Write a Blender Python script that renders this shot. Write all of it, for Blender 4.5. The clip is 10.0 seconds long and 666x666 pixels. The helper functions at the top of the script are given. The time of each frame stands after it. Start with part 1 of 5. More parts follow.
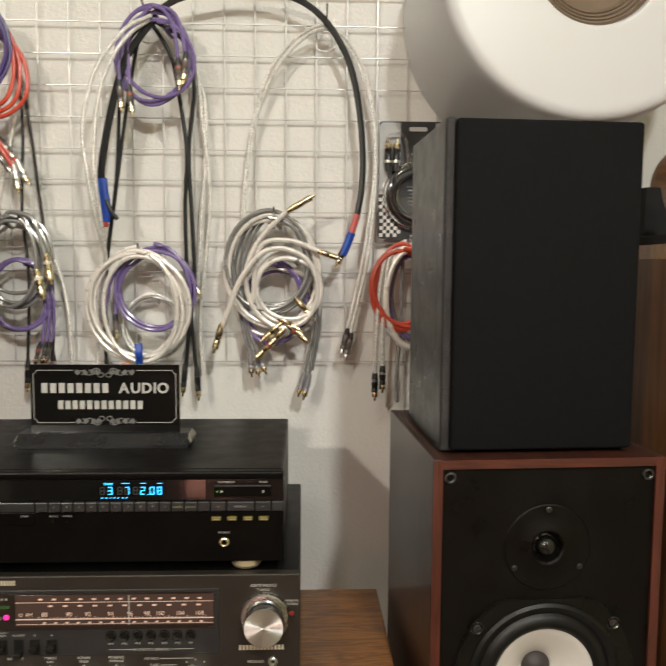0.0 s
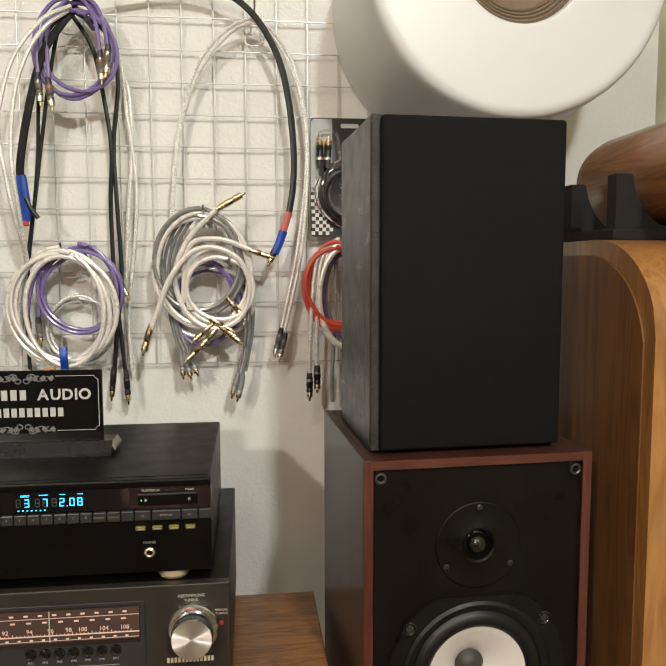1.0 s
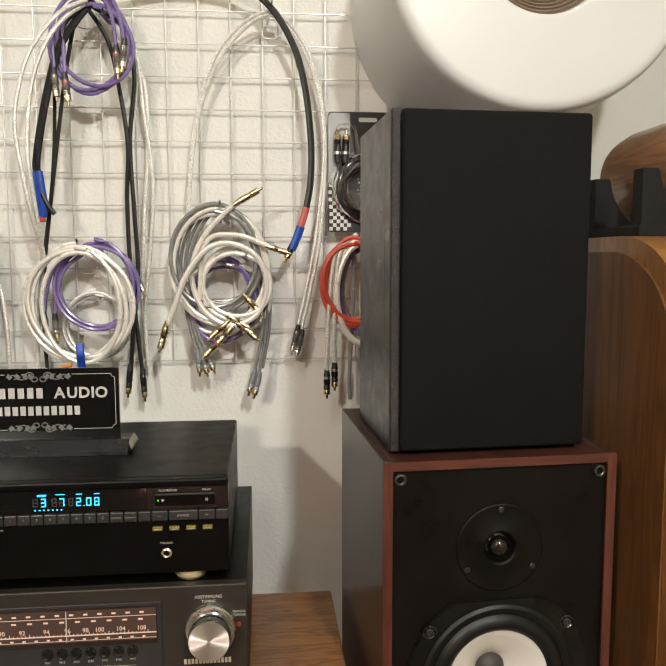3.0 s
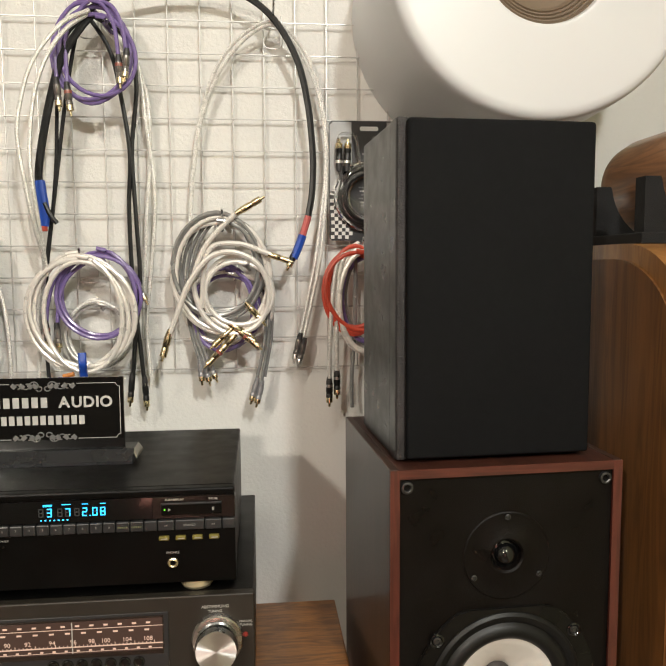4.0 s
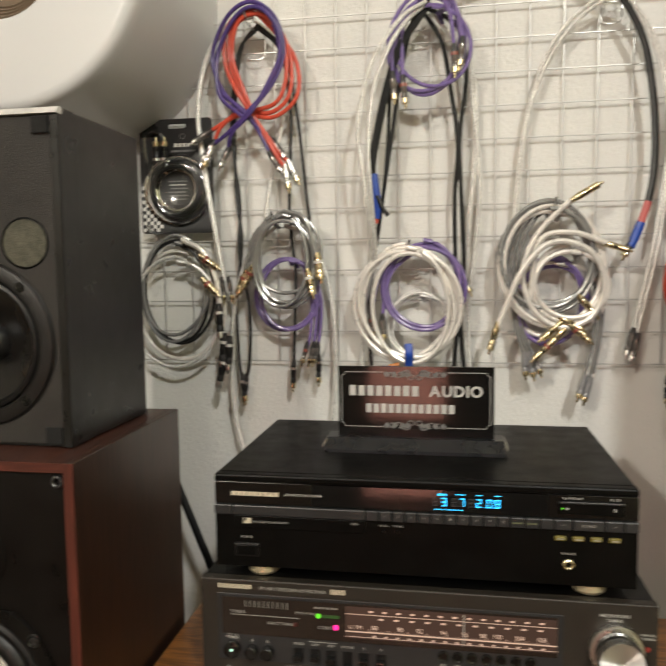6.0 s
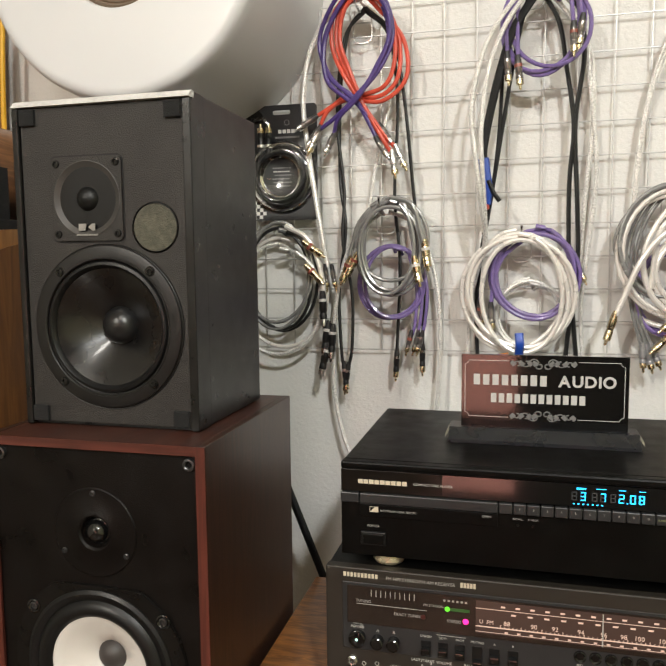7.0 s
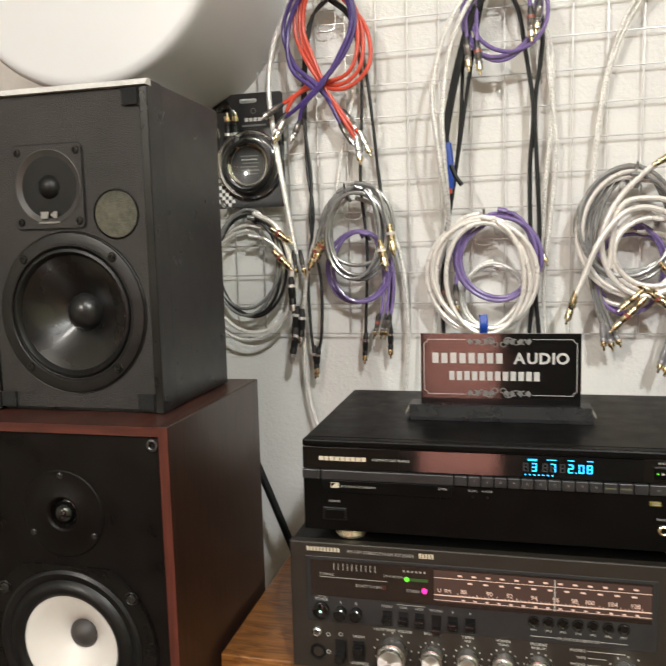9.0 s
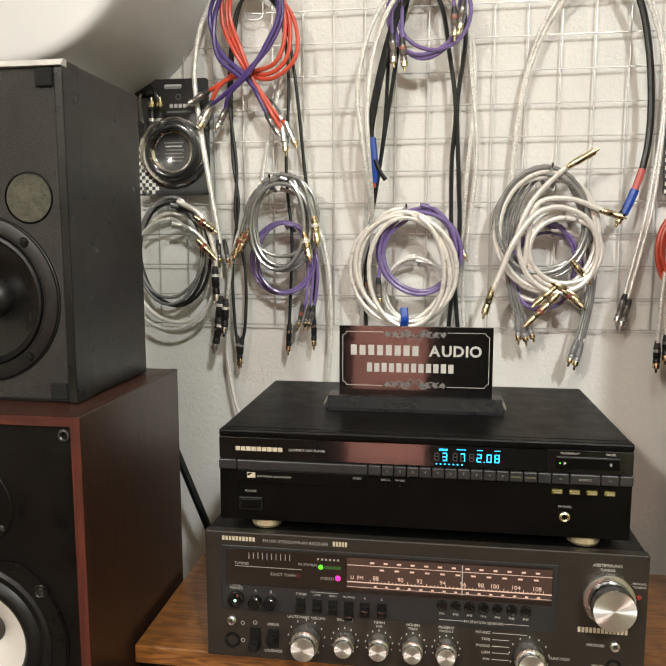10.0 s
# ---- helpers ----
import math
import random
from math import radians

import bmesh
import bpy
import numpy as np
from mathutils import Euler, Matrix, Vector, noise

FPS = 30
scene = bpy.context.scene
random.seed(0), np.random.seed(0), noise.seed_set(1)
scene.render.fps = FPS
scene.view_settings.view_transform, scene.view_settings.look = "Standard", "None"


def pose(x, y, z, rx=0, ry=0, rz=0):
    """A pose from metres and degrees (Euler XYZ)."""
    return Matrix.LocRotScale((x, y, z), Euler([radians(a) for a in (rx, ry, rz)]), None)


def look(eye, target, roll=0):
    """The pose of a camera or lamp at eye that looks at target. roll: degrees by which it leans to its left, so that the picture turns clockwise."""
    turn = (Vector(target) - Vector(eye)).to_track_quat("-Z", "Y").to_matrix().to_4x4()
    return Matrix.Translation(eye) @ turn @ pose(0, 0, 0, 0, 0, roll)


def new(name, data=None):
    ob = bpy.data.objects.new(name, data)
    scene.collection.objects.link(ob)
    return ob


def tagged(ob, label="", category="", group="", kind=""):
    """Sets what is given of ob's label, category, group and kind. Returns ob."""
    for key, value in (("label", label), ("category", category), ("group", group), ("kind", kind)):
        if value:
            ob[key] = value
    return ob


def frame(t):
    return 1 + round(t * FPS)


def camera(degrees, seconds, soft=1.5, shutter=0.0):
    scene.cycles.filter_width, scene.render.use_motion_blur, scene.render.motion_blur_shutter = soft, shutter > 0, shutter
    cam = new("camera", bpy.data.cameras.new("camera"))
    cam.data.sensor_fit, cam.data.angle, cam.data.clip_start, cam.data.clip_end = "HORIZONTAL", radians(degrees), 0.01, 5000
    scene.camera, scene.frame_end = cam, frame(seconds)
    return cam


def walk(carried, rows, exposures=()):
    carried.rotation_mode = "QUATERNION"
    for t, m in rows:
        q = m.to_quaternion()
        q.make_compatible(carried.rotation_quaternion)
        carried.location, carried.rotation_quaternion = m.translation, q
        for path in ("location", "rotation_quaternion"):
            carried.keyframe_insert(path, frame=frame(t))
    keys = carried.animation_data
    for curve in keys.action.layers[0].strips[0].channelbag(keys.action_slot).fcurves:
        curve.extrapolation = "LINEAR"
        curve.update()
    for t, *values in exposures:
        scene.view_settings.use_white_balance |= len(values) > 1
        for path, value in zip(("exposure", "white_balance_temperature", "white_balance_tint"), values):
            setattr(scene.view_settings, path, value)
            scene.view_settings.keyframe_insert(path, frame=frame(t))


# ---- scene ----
cam = camera(50.0, 10.0, shutter=0.5)
PATH = [
    (0, (0.131, 0.296, 1.158), (0.212, 2.287, 0.977), 0.4),
    (0.5, (0.145, 0.304, 1.161), (0.339, 2.287, 0.979), -0.0),
    (1, (0.152, 0.31, 1.16), (0.383, 2.288, 0.972), -0.1),
    (1.5, (0.151, 0.315, 1.16), (0.37, 2.293, 0.957), 0.0),
    (2, (0.154, 0.32, 1.159), (0.357, 2.298, 0.952), -0.3),
    (2.5, (0.151, 0.323, 1.163), (0.34, 2.302, 0.95), -0.1),
    (4, (0.138, 0.324, 1.164), (0.341, 2.305, 0.981), -0.3),
    (4.5, (0.114, 0.335, 1.162), (0.352, 2.312, 0.976), -0.3),
    (5, (0.113, 0.342, 1.162), (0.332, 2.322, 0.983), -0.2),
    (5.1, (0.111, 0.338, 1.167), (0.253, 2.322, 0.973), -0.6),
    (5.2, (0.102, 0.339, 1.168), (0.16, 2.328, 0.978), -0.9),
    (5.3, (0.085, 0.339, 1.169), (0.065, 2.327, 0.982), -0.9),
    (5.4, (0.06, 0.34, 1.168), (-0.022, 2.328, 0.988), -0.7),
    (5.5, (0.035, 0.343, 1.164), (-0.106, 2.33, 0.991), -0.6),
    (5.7, (-0.015, 0.343, 1.163), (-0.254, 2.32, 0.979), -0.5),
    (6, (-0.061, 0.344, 1.155), (-0.398, 2.307, 0.971), -0.7),
    (6.2, (-0.089, 0.345, 1.15), (-0.465, 2.302, 0.967), -0.8),
    (7.3, (-0.135, 0.344, 1.147), (-0.657, 2.263, 0.938), -0.6),
    (7.5, (-0.134, 0.345, 1.146), (-0.662, 2.263, 0.937), -0.7),
    (8, (-0.125, 0.347, 1.147), (-0.663, 2.262, 0.934), -0.7),
    (8.5, (-0.113, 0.337, 1.145), (-0.627, 2.257, 0.925), -1.1),
    (9, (-0.1, 0.332, 1.139), (-0.566, 2.263, 0.91), -1.5),
    (9.5, (-0.082, 0.338, 1.134), (-0.419, 2.292, 0.868), -0.3),
    (10, (-0.084, 0.329, 1.14), (-0.365, 2.292, 0.883), -0.0),
]
walk(cam, [(t, look(eye, target, roll)) for t, eye, target, roll in PATH], exposures=((0.0, -0.28, 6380, 13), (1.5, -0.08, 6380, 13), (4.5, -0.08, 6380, 13), (5.5, -0.26, 6420, 13), (6.2, -0.26, 6420, 13), (7.4, 0.08, 6050, 14), (9.0, 0.08, 6050, 14), (10.0, 0.0, 6200, 13)))

# ---- world and lamps ----
world = bpy.data.worlds.new("world")
scene.world = world
world.use_nodes = True
world.node_tree.nodes["Background"].inputs[0].default_value = (0.9, 0.95, 1.0, 1)
world.node_tree.nodes["Background"].inputs[1].default_value = 0.03


def lamp(name, eye, target, power, size, colour):
    data = bpy.data.lights.new(name, "AREA")
    data.shape, data.size, data.energy, data.color = "DISK", size, power, colour
    ob = new(name, data)
    ob.matrix_world = look(eye, target)
    return ob


WARM, COOL, FILL_TINT = (1.0, 0.93, 0.77), (0.975, 0.97, 0.89), (1.0, 0.94, 0.80)
# first two follow the cast shadows; the third is an added, unseen fill
LAMPS = [((-1.55, -2.4, 2.6), 74, 0.17, WARM), ((0.70, -1.1, 2.6), 50, 0.17, COOL),
         ((-0.30, -0.55, 2.6), 13, 0.30, FILL_TINT)]
for place, power, size, colour in LAMPS:
    lamp("downlight_bulb", place, (place[0] * 0.5 - 0.1, place[1] + 0.9, 0.9), power, size, colour)

# ---- materials ----
def material(name, colour, rough=0.5, metal=0.0, vary=0.08, scale=30.0, bump=0.0, bump_scale=200.0, coat=0.0, clear=0.0, glow=0.0, wear=0.0, spec=0.5):
    m = bpy.data.materials.new(name)
    m.use_nodes = True
    t = m.node_tree
    b = t.nodes["Principled BSDF"]
    b.inputs["Roughness"].default_value = rough
    b.inputs["Metallic"].default_value = metal
    b.inputs["Specular IOR Level"].default_value = spec
    b.inputs["Coat Weight"].default_value = coat
    b.inputs["Coat Roughness"].default_value = 0.08
    b.inputs["Transmission Weight"].default_value = clear
    if glow:
        b.inputs["Emission Color"].default_value = (*colour, 1)
        b.inputs["Emission Strength"].default_value = glow
    co = t.nodes.new("ShaderNodeTexCoord")
    n = t.nodes.new("ShaderNodeTexNoise")
    n.inputs["Scale"].default_value, n.inputs["Detail"].default_value = scale, 5
    t.links.new(co.outputs["Object"], n.inputs["Vector"])
    big = t.nodes.new("ShaderNodeTexNoise")
    big.inputs["Scale"].default_value, big.inputs["Detail"].default_value = scale * 0.13, 2
    t.links.new(co.outputs["Object"], big.inputs["Vector"])
    add = t.nodes.new("ShaderNodeMath")
    t.links.new(n.outputs["Fac"], add.inputs[0])
    t.links.new(big.outputs["Fac"], add.inputs[1])
    ramp = t.nodes.new("ShaderNodeMapRange")
    ramp.inputs["From Min"].default_value, ramp.inputs["From Max"].default_value = 0.7, 1.3
    ramp.inputs["To Min"].default_value, ramp.inputs["To Max"].default_value = 1 - vary, 1 + vary
    t.links.new(add.outputs[0], ramp.inputs["Value"])
    mul = t.nodes.new("ShaderNodeVectorMath")
    mul.operation = "SCALE"
    mul.inputs[0].default_value = colour
    t.links.new(ramp.outputs[0], mul.inputs["Scale"])
    t.links.new(mul.outputs[0], b.inputs["Base Color"])
    rr = t.nodes.new("ShaderNodeMapRange")
    rr.inputs["From Min"].default_value, rr.inputs["From Max"].default_value = 0.3, 0.7
    rr.inputs["To Min"].default_value, rr.inputs["To Max"].default_value = max(0.02, rough - 0.06 - wear), min(1, rough + 0.06 + wear)
    t.links.new(n.outputs["Fac"], rr.inputs["Value"])
    t.links.new(rr.outputs[0], b.inputs["Roughness"])
    if bump:
        f = t.nodes.new("ShaderNodeTexNoise")
        f.inputs["Scale"].default_value, f.inputs["Detail"].default_value = bump_scale, 4
        t.links.new(co.outputs["Object"], f.inputs["Vector"])
        bp = t.nodes.new("ShaderNodeBump")
        bp.inputs["Strength"].default_value, bp.inputs["Distance"].default_value = bump, 0.002
        t.links.new(f.outputs["Fac"], bp.inputs["Height"])
        t.links.new(bp.outputs[0], b.inputs["Normal"])
    return m


def wood(name, dark, light, along=(1, 1, 1), rough=0.4, coat=0.2, scale=1.0, contrast=1.0):
    """Veneer: grain streaks stretched along one axis, with broad figure and pores."""
    m = bpy.data.materials.new(name)
    m.use_nodes = True
    t = m.node_tree
    b = t.nodes["Principled BSDF"]
    b.inputs["Roughness"].default_value, b.inputs["Coat Weight"].default_value = rough, coat
    b.inputs["Coat Roughness"].default_value = 0.15
    co = t.nodes.new("ShaderNodeTexCoord")
    mp = t.nodes.new("ShaderNodeMapping")
    mp.inputs["Scale"].default_value = [a * scale for a in along]
    t.links.new(co.outputs["Object"], mp.inputs["Vector"])
    fig = t.nodes.new("ShaderNodeTexNoise")
    fig.inputs["Scale"].default_value, fig.inputs["Detail"].default_value, fig.inputs["Distortion"].default_value = 9, 3, 1.2
    t.links.new(mp.outputs[0], fig.inputs["Vector"])
    ring = t.nodes.new("ShaderNodeMath")
    ring.operation = "MULTIPLY"
    ring.inputs[1].default_value = 9.0
    t.links.new(fig.outputs["Fac"], ring.inputs[0])
    frac = t.nodes.new("ShaderNodeMath")
    frac.operation = "PINGPONG"
    frac.inputs[1].default_value = 1.0
    t.links.new(ring.outputs[0], frac.inputs[0])
    fine = t.nodes.new("ShaderNodeTexNoise")
    fine.inputs["Scale"].default_value, fine.inputs["Detail"].default_value, fine.inputs["Roughness"].default_value = 55, 6, 0.7
    t.links.new(mp.outputs[0], fine.inputs["Vector"])
    mix = t.nodes.new("ShaderNodeMix")
    mix.inputs["Factor"].default_value = 0.55
    t.links.new(frac.outputs[0], mix.inputs["A"])
    t.links.new(fine.outputs["Fac"], mix.inputs["B"])
    ramp = t.nodes.new("ShaderNodeValToRGB")
    ramp.color_ramp.elements[0].position, ramp.color_ramp.elements[1].position = 0.5 - 0.3 / contrast, 0.5 + 0.25 / contrast
    ramp.color_ramp.elements[0].color, ramp.color_ramp.elements[1].color = (*dark, 1), (*light, 1)
    t.links.new(mix.outputs["Result"], ramp.inputs["Fac"])
    t.links.new(ramp.outputs["Color"], b.inputs["Base Color"])
    bp = t.nodes.new("ShaderNodeBump")
    bp.inputs["Strength"].default_value, bp.inputs["Distance"].default_value = 0.12, 0.001
    t.links.new(fine.outputs["Fac"], bp.inputs["Height"])
    t.links.new(bp.outputs[0], b.inputs["Normal"])
    return m


WALL = material("wall_paint", (0.735, 0.73, 0.70), 0.75, vary=0.035, scale=6, bump=0.55, bump_scale=190)
WALL_DARK = material("umber_paint", (0.07, 0.06, 0.05), 0.8, vary=0.05, scale=6, bump=0.2, bump_scale=150)
WALL_GREEN = material("greenish_paint", (0.60, 0.61, 0.42), 0.75, vary=0.03, scale=6, bump=0.3, bump_scale=170)
WALL_TAUPE = material("taupe_paint", (0.36, 0.34, 0.28), 0.8, vary=0.05, scale=6, bump=0.2, bump_scale=150)
CEILING = material("ceiling_paint", (0.8, 0.79, 0.75), 0.85, vary=0.02, scale=4)
FLOOR = wood("floor_laminate", (0.045, 0.024, 0.012), (0.10, 0.056, 0.028), (6, 1, 1), 0.35)
WIRE = material("zinc_wire", (0.56, 0.555, 0.54), 0.36, 0.45, vary=0.12, scale=60)
WHITE_DRUM = material("white_lacquer", (0.63, 0.635, 0.645), 0.36, vary=0.015, scale=5, coat=0.12)
BROWN_FOAM = material("brown_rubber", (0.17, 0.125, 0.085), 0.6, vary=0.08, scale=25)
BLACK_VINYL = material("black_vinyl", (0.0055, 0.0053, 0.0047), 0.32, spec=0.48, vary=0.15, scale=40, bump=0.05, bump_scale=900)
BLACK_PAINT = material("black_baffle_paint", (0.0044, 0.0033, 0.0028), 0.36, spec=0.17, vary=0.2, scale=25, bump=0.3, bump_scale=1100, wear=0.05)
SATIN_FACE = material("satin_black_casting", (0.0048, 0.0042, 0.0038), 0.30, spec=0.26, vary=0.2, scale=30, bump=0.06, bump_scale=900, wear=0.04)
DISH_GREY = material("grey_moulded_dish", (0.040, 0.037, 0.034), 0.42, vary=0.12, scale=60)
BADGE_SILVER = material("silver_badge", (0.34, 0.33, 0.31), 0.35, 0.6, vary=0.1, scale=120)
GREY_CAP = material("dull_grey_dust_cap", (0.034, 0.029, 0.027), 0.55, vary=0.15, scale=60)
RING_FACE = material("textured_black_ring", (0.0075, 0.0068, 0.0063), 0.40, spec=0.42, vary=0.15, scale=60, bump=0.12, bump_scale=700)
BLACK_EDGE = material("scuffed_black_edge", (0.022, 0.019, 0.019), 0.55, vary=0.6, scale=120, bump=0.7, bump_scale=500)
CHARCOAL = material("speckled_charcoal_paint", (0.0195, 0.0172, 0.0152), 0.55, vary=0.35, scale=140, bump=0.45, bump_scale=900, spec=0.45)
GRILLE = material("grille_cloth", (0.0050, 0.0052, 0.0058), 0.8, spec=0.15, vary=0.1, scale=120, bump=0.35, bump_scale=1800)
BLACK_GLOSS = material("black_gloss_plastic", (0.004, 0.004, 0.004), 0.1, vary=0.1, scale=60, coat=0.4)
BLACK_SATIN = material("black_satin_metal", (0.0024, 0.0023, 0.0021), 0.34, 0.0, spec=0.12, vary=0.15, scale=45, bump=0.08, bump_scale=1500)
BLACK_RUBBER = material("black_rubber", (0.004, 0.004, 0.004), 0.42, spec=0.35, vary=0.15, scale=60)
CONE_BLACK = material("polished_black_cone", (0.006, 0.0055, 0.0053), 0.25, vary=0.2, scale=14, coat=0.25, wear=0.05)
CAP_BLACK = material("satin_black_cap", (0.008, 0.008, 0.008), 0.33, vary=0.2, scale=80)
CONE_WHITE = material("white_cone", (0.62, 0.595, 0.56), 0.38, vary=0.03, scale=30)
FELT = material("black_felt", (0.008, 0.008, 0.008), 0.95, vary=0.4, scale=150, bump=0.8, bump_scale=900)
SPONGE = material("grey_foam", (0.085, 0.082, 0.06), 0.95, vary=0.35, scale=220, bump=0.9, bump_scale=700)
SCREW = material("dark_screw", (0.10, 0.10, 0.10), 0.35, 0.9, vary=0.2, scale=200)
STEEL = material("bright_steel", (0.66, 0.66, 0.65), 0.28, 1.0, vary=0.08, scale=80)
GOLD = material("gold_plating", (0.74, 0.64, 0.42), 0.25, 1.0, vary=0.1, scale=90)
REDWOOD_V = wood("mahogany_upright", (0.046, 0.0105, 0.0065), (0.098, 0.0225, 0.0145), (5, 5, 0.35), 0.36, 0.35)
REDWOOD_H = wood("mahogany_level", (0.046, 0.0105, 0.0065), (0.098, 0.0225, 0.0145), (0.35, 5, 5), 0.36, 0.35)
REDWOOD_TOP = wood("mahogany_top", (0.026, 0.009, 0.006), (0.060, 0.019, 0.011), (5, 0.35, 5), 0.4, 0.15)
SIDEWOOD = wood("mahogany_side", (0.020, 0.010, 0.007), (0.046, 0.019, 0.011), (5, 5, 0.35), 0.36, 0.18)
OAK = wood("oak_top", (0.085, 0.029, 0.006), (0.30, 0.120, 0.026), (0.6, 5, 5), 0.38, 0.3, 1.6, 0.85)
# cherry for the sides: shade from the speaker alongside is in the colour
CHERRY_SHADED = wood("shaded_cherry_veneer", (0.10, 0.039, 0.010), (0.19, 0.078, 0.019), (4, 4, 0.3), 0.5, 0.08)
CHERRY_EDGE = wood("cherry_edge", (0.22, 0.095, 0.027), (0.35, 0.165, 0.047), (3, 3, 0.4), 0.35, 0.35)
WALNUT = wood("walnut_veneer", (0.13, 0.055, 0.022), (0.26, 0.12, 0.05), (4, 0.4, 4), 0.34, 0.4)
DOOR_WOOD = wood("door_wood", (0.14, 0.05, 0.02), (0.30, 0.12, 0.05), (5, 5, 0.4), 0.4, 0.3)
ANTHRACITE = material("anthracite_metal", (0.025, 0.0205, 0.016), 0.45, 0.2, vary=0.1, scale=60, bump=0.12, bump_scale=1600)
SMOKED = material("smoked_window", (0.018, 0.0125, 0.010), 0.1, vary=0.1, scale=50, coat=0.4)
STRIP_GREY = material("grey_strip", (0.026, 0.026, 0.027), 0.36, 0.2, vary=0.12, scale=60)
INK = material("white_ink", (0.44, 0.43, 0.40), 0.6, vary=0.05)
INK_DIM = material("grey_ink", (0.30, 0.29, 0.27), 0.6, vary=0.05)
GOLD_INK = material("gold_ink", (0.62, 0.56, 0.43), 0.4, 0.25, vary=0.08)
SCALE_GLOW = material("lit_scale", (0.62, 0.45, 0.37), 0.5, glow=0.26)
SCALE_BACK = material("lit_scale_back", (0.050, 0.030, 0.024), 0.12, glow=0.34)
CYAN = material("cyan_segment", (0.03, 0.52, 0.95), 0.5, glow=2.2)
CYAN_OFF = material("unlit_segment", (0.035, 0.038, 0.04), 0.5)
PINK_LED = material("pink_led", (1.0, 0.03, 0.30), 0.4, glow=1.2)
GREEN_LED = material("green_led", (0.13, 0.75, 0.03), 0.4, glow=0.7)
RED_DOT = material("red_dot", (0.22, 0.025, 0.018), 0.4)
YELLOW_KEY = material("yellow_key", (0.16, 0.13, 0.02), 0.35, vary=0.12, scale=120)
CREAM_FOOT = material("gilt_foot", (0.70, 0.62, 0.42), 0.3, 0.7, vary=0.08)
PURPLE = material("purple_jacket", (0.19, 0.135, 0.34), 0.24, vary=0.08, scale=60, coat=0.4)
VIOLET = material("dark_violet_jacket", (0.075, 0.045, 0.20), 0.35, vary=0.1, scale=60)
RED = material("red_jacket", (0.58, 0.075, 0.04), 0.38, vary=0.1, scale=60)
WHITE = material("pearl_white_jacket", (0.79, 0.755, 0.71), 0.30, 0.22, vary=0.05, scale=60, coat=0.25)
GREY = material("grey_jacket", (0.33, 0.33, 0.325), 0.22, 0.45, vary=0.12, scale=60)
SILVER = material("silver_braid", (0.76, 0.75, 0.72), 0.28, 0.32, vary=0.16, scale=700, bump=0.35, bump_scale=800, coat=0.5)
BLACK_JACKET = material("black_jacket", (0.008, 0.008, 0.008), 0.42, vary=0.15, scale=60)
SLEEVE = material("black_mesh_sleeve", (0.007, 0.007, 0.007), 0.62, vary=0.5, scale=300, bump=0.8, bump_scale=600)
BLUE = material("blue_tape", (0.015, 0.07, 0.42), 0.4, vary=0.12, scale=60)
PINK = material("pink_tape", (0.55, 0.12, 0.11), 0.45, vary=0.1, scale=60)
ORANGE = material("orange_band", (0.62, 0.22, 0.04), 0.4, vary=0.1)
DARK_PLUG = material("dark_chrome", (0.22, 0.21, 0.20), 0.2, 0.9, vary=0.15)
CARD = material("black_card", (0.02, 0.02, 0.021), 0.4, vary=0.15, scale=40)
CARD_WHITE = material("white_print", (0.62, 0.61, 0.58), 0.5)
CARD_GREY = material("grey_print", (0.20, 0.20, 0.20), 0.5)
BLISTER = material("clear_blister", (0.97, 0.97, 0.97), 0.08, vary=0.02, clear=1.0)
SPUN = material("spun_aluminium", (0.82, 0.815, 0.80), 0.44, 0.95, vary=0.06, scale=60)
SPUN.node_tree.nodes["Principled BSDF"].inputs["Anisotropic"].default_value = 0.95
_tan = SPUN.node_tree.nodes.new("ShaderNodeTangent")
_tan.direction_type, _tan.axis = "RADIAL", "Y"
SPUN.node_tree.links.new(_tan.outputs[0], SPUN.node_tree.nodes["Principled BSDF"].inputs["Tangent"])
PALE_EDGE = material("pale_top_edge", (0.55, 0.54, 0.52), 0.35, vary=0.15, scale=200)
CURTAIN = material("sunlit_curtain", (1.0, 0.44, 0.32), 0.9, vary=0.06, scale=3, glow=2.3)
PANE = material("window_glass", (0.95, 0.95, 0.95), 0.02, vary=0.01, clear=1.0)
MIRROR_BLACK = material("polished_black_acrylic", (0.004, 0.004, 0.004), 0.03, vary=0.05, scale=30, coat=1.0)
BASE_ACRYLIC = material("satin_black_acrylic", (0.011, 0.012, 0.0145), 0.30, spec=0.6, vary=0.12, scale=40)
# pale tone stands for light caught by the polished black acrylic
LIT_ACRYLIC = material("lit_acrylic_end", (0.22, 0.205, 0.165), 0.35, vary=0.15, scale=120)
YELLOW_CABLE = material("yellow_jacket", (0.75, 0.42, 0.02), 0.4)
UNLIT = material("unlit_red_lamp", (0.05, 0.012, 0.010), 0.3)
FAINT_INK = material("faint_grey_print", (0.15, 0.148, 0.145), 0.6, vary=0.1, scale=150)
GREY_PLUG = material("matt_grey_barrel", (0.30, 0.30, 0.31), 0.36, 0.35, vary=0.12, scale=150)
DULL_RED = material("dull_red_ring", (0.26, 0.07, 0.05), 0.4, vary=0.1, scale=80)
SIGN_INK = material("soft_white_print", (0.44, 0.435, 0.42), 0.6, vary=0.08, scale=150)
CARD_SILVER = material("silver_card_print", (0.30, 0.30, 0.295), 0.35, 0.3, vary=0.2, scale=30)
SMOKE_PLUG = material("smoked_clear_barrel", (0.20, 0.185, 0.175), 0.12, 0.55, vary=0.3, scale=220, coat=0.8)
RELIEF = material("black_strain_relief", (0.03, 0.028, 0.028), 0.5, vary=0.2, scale=200)
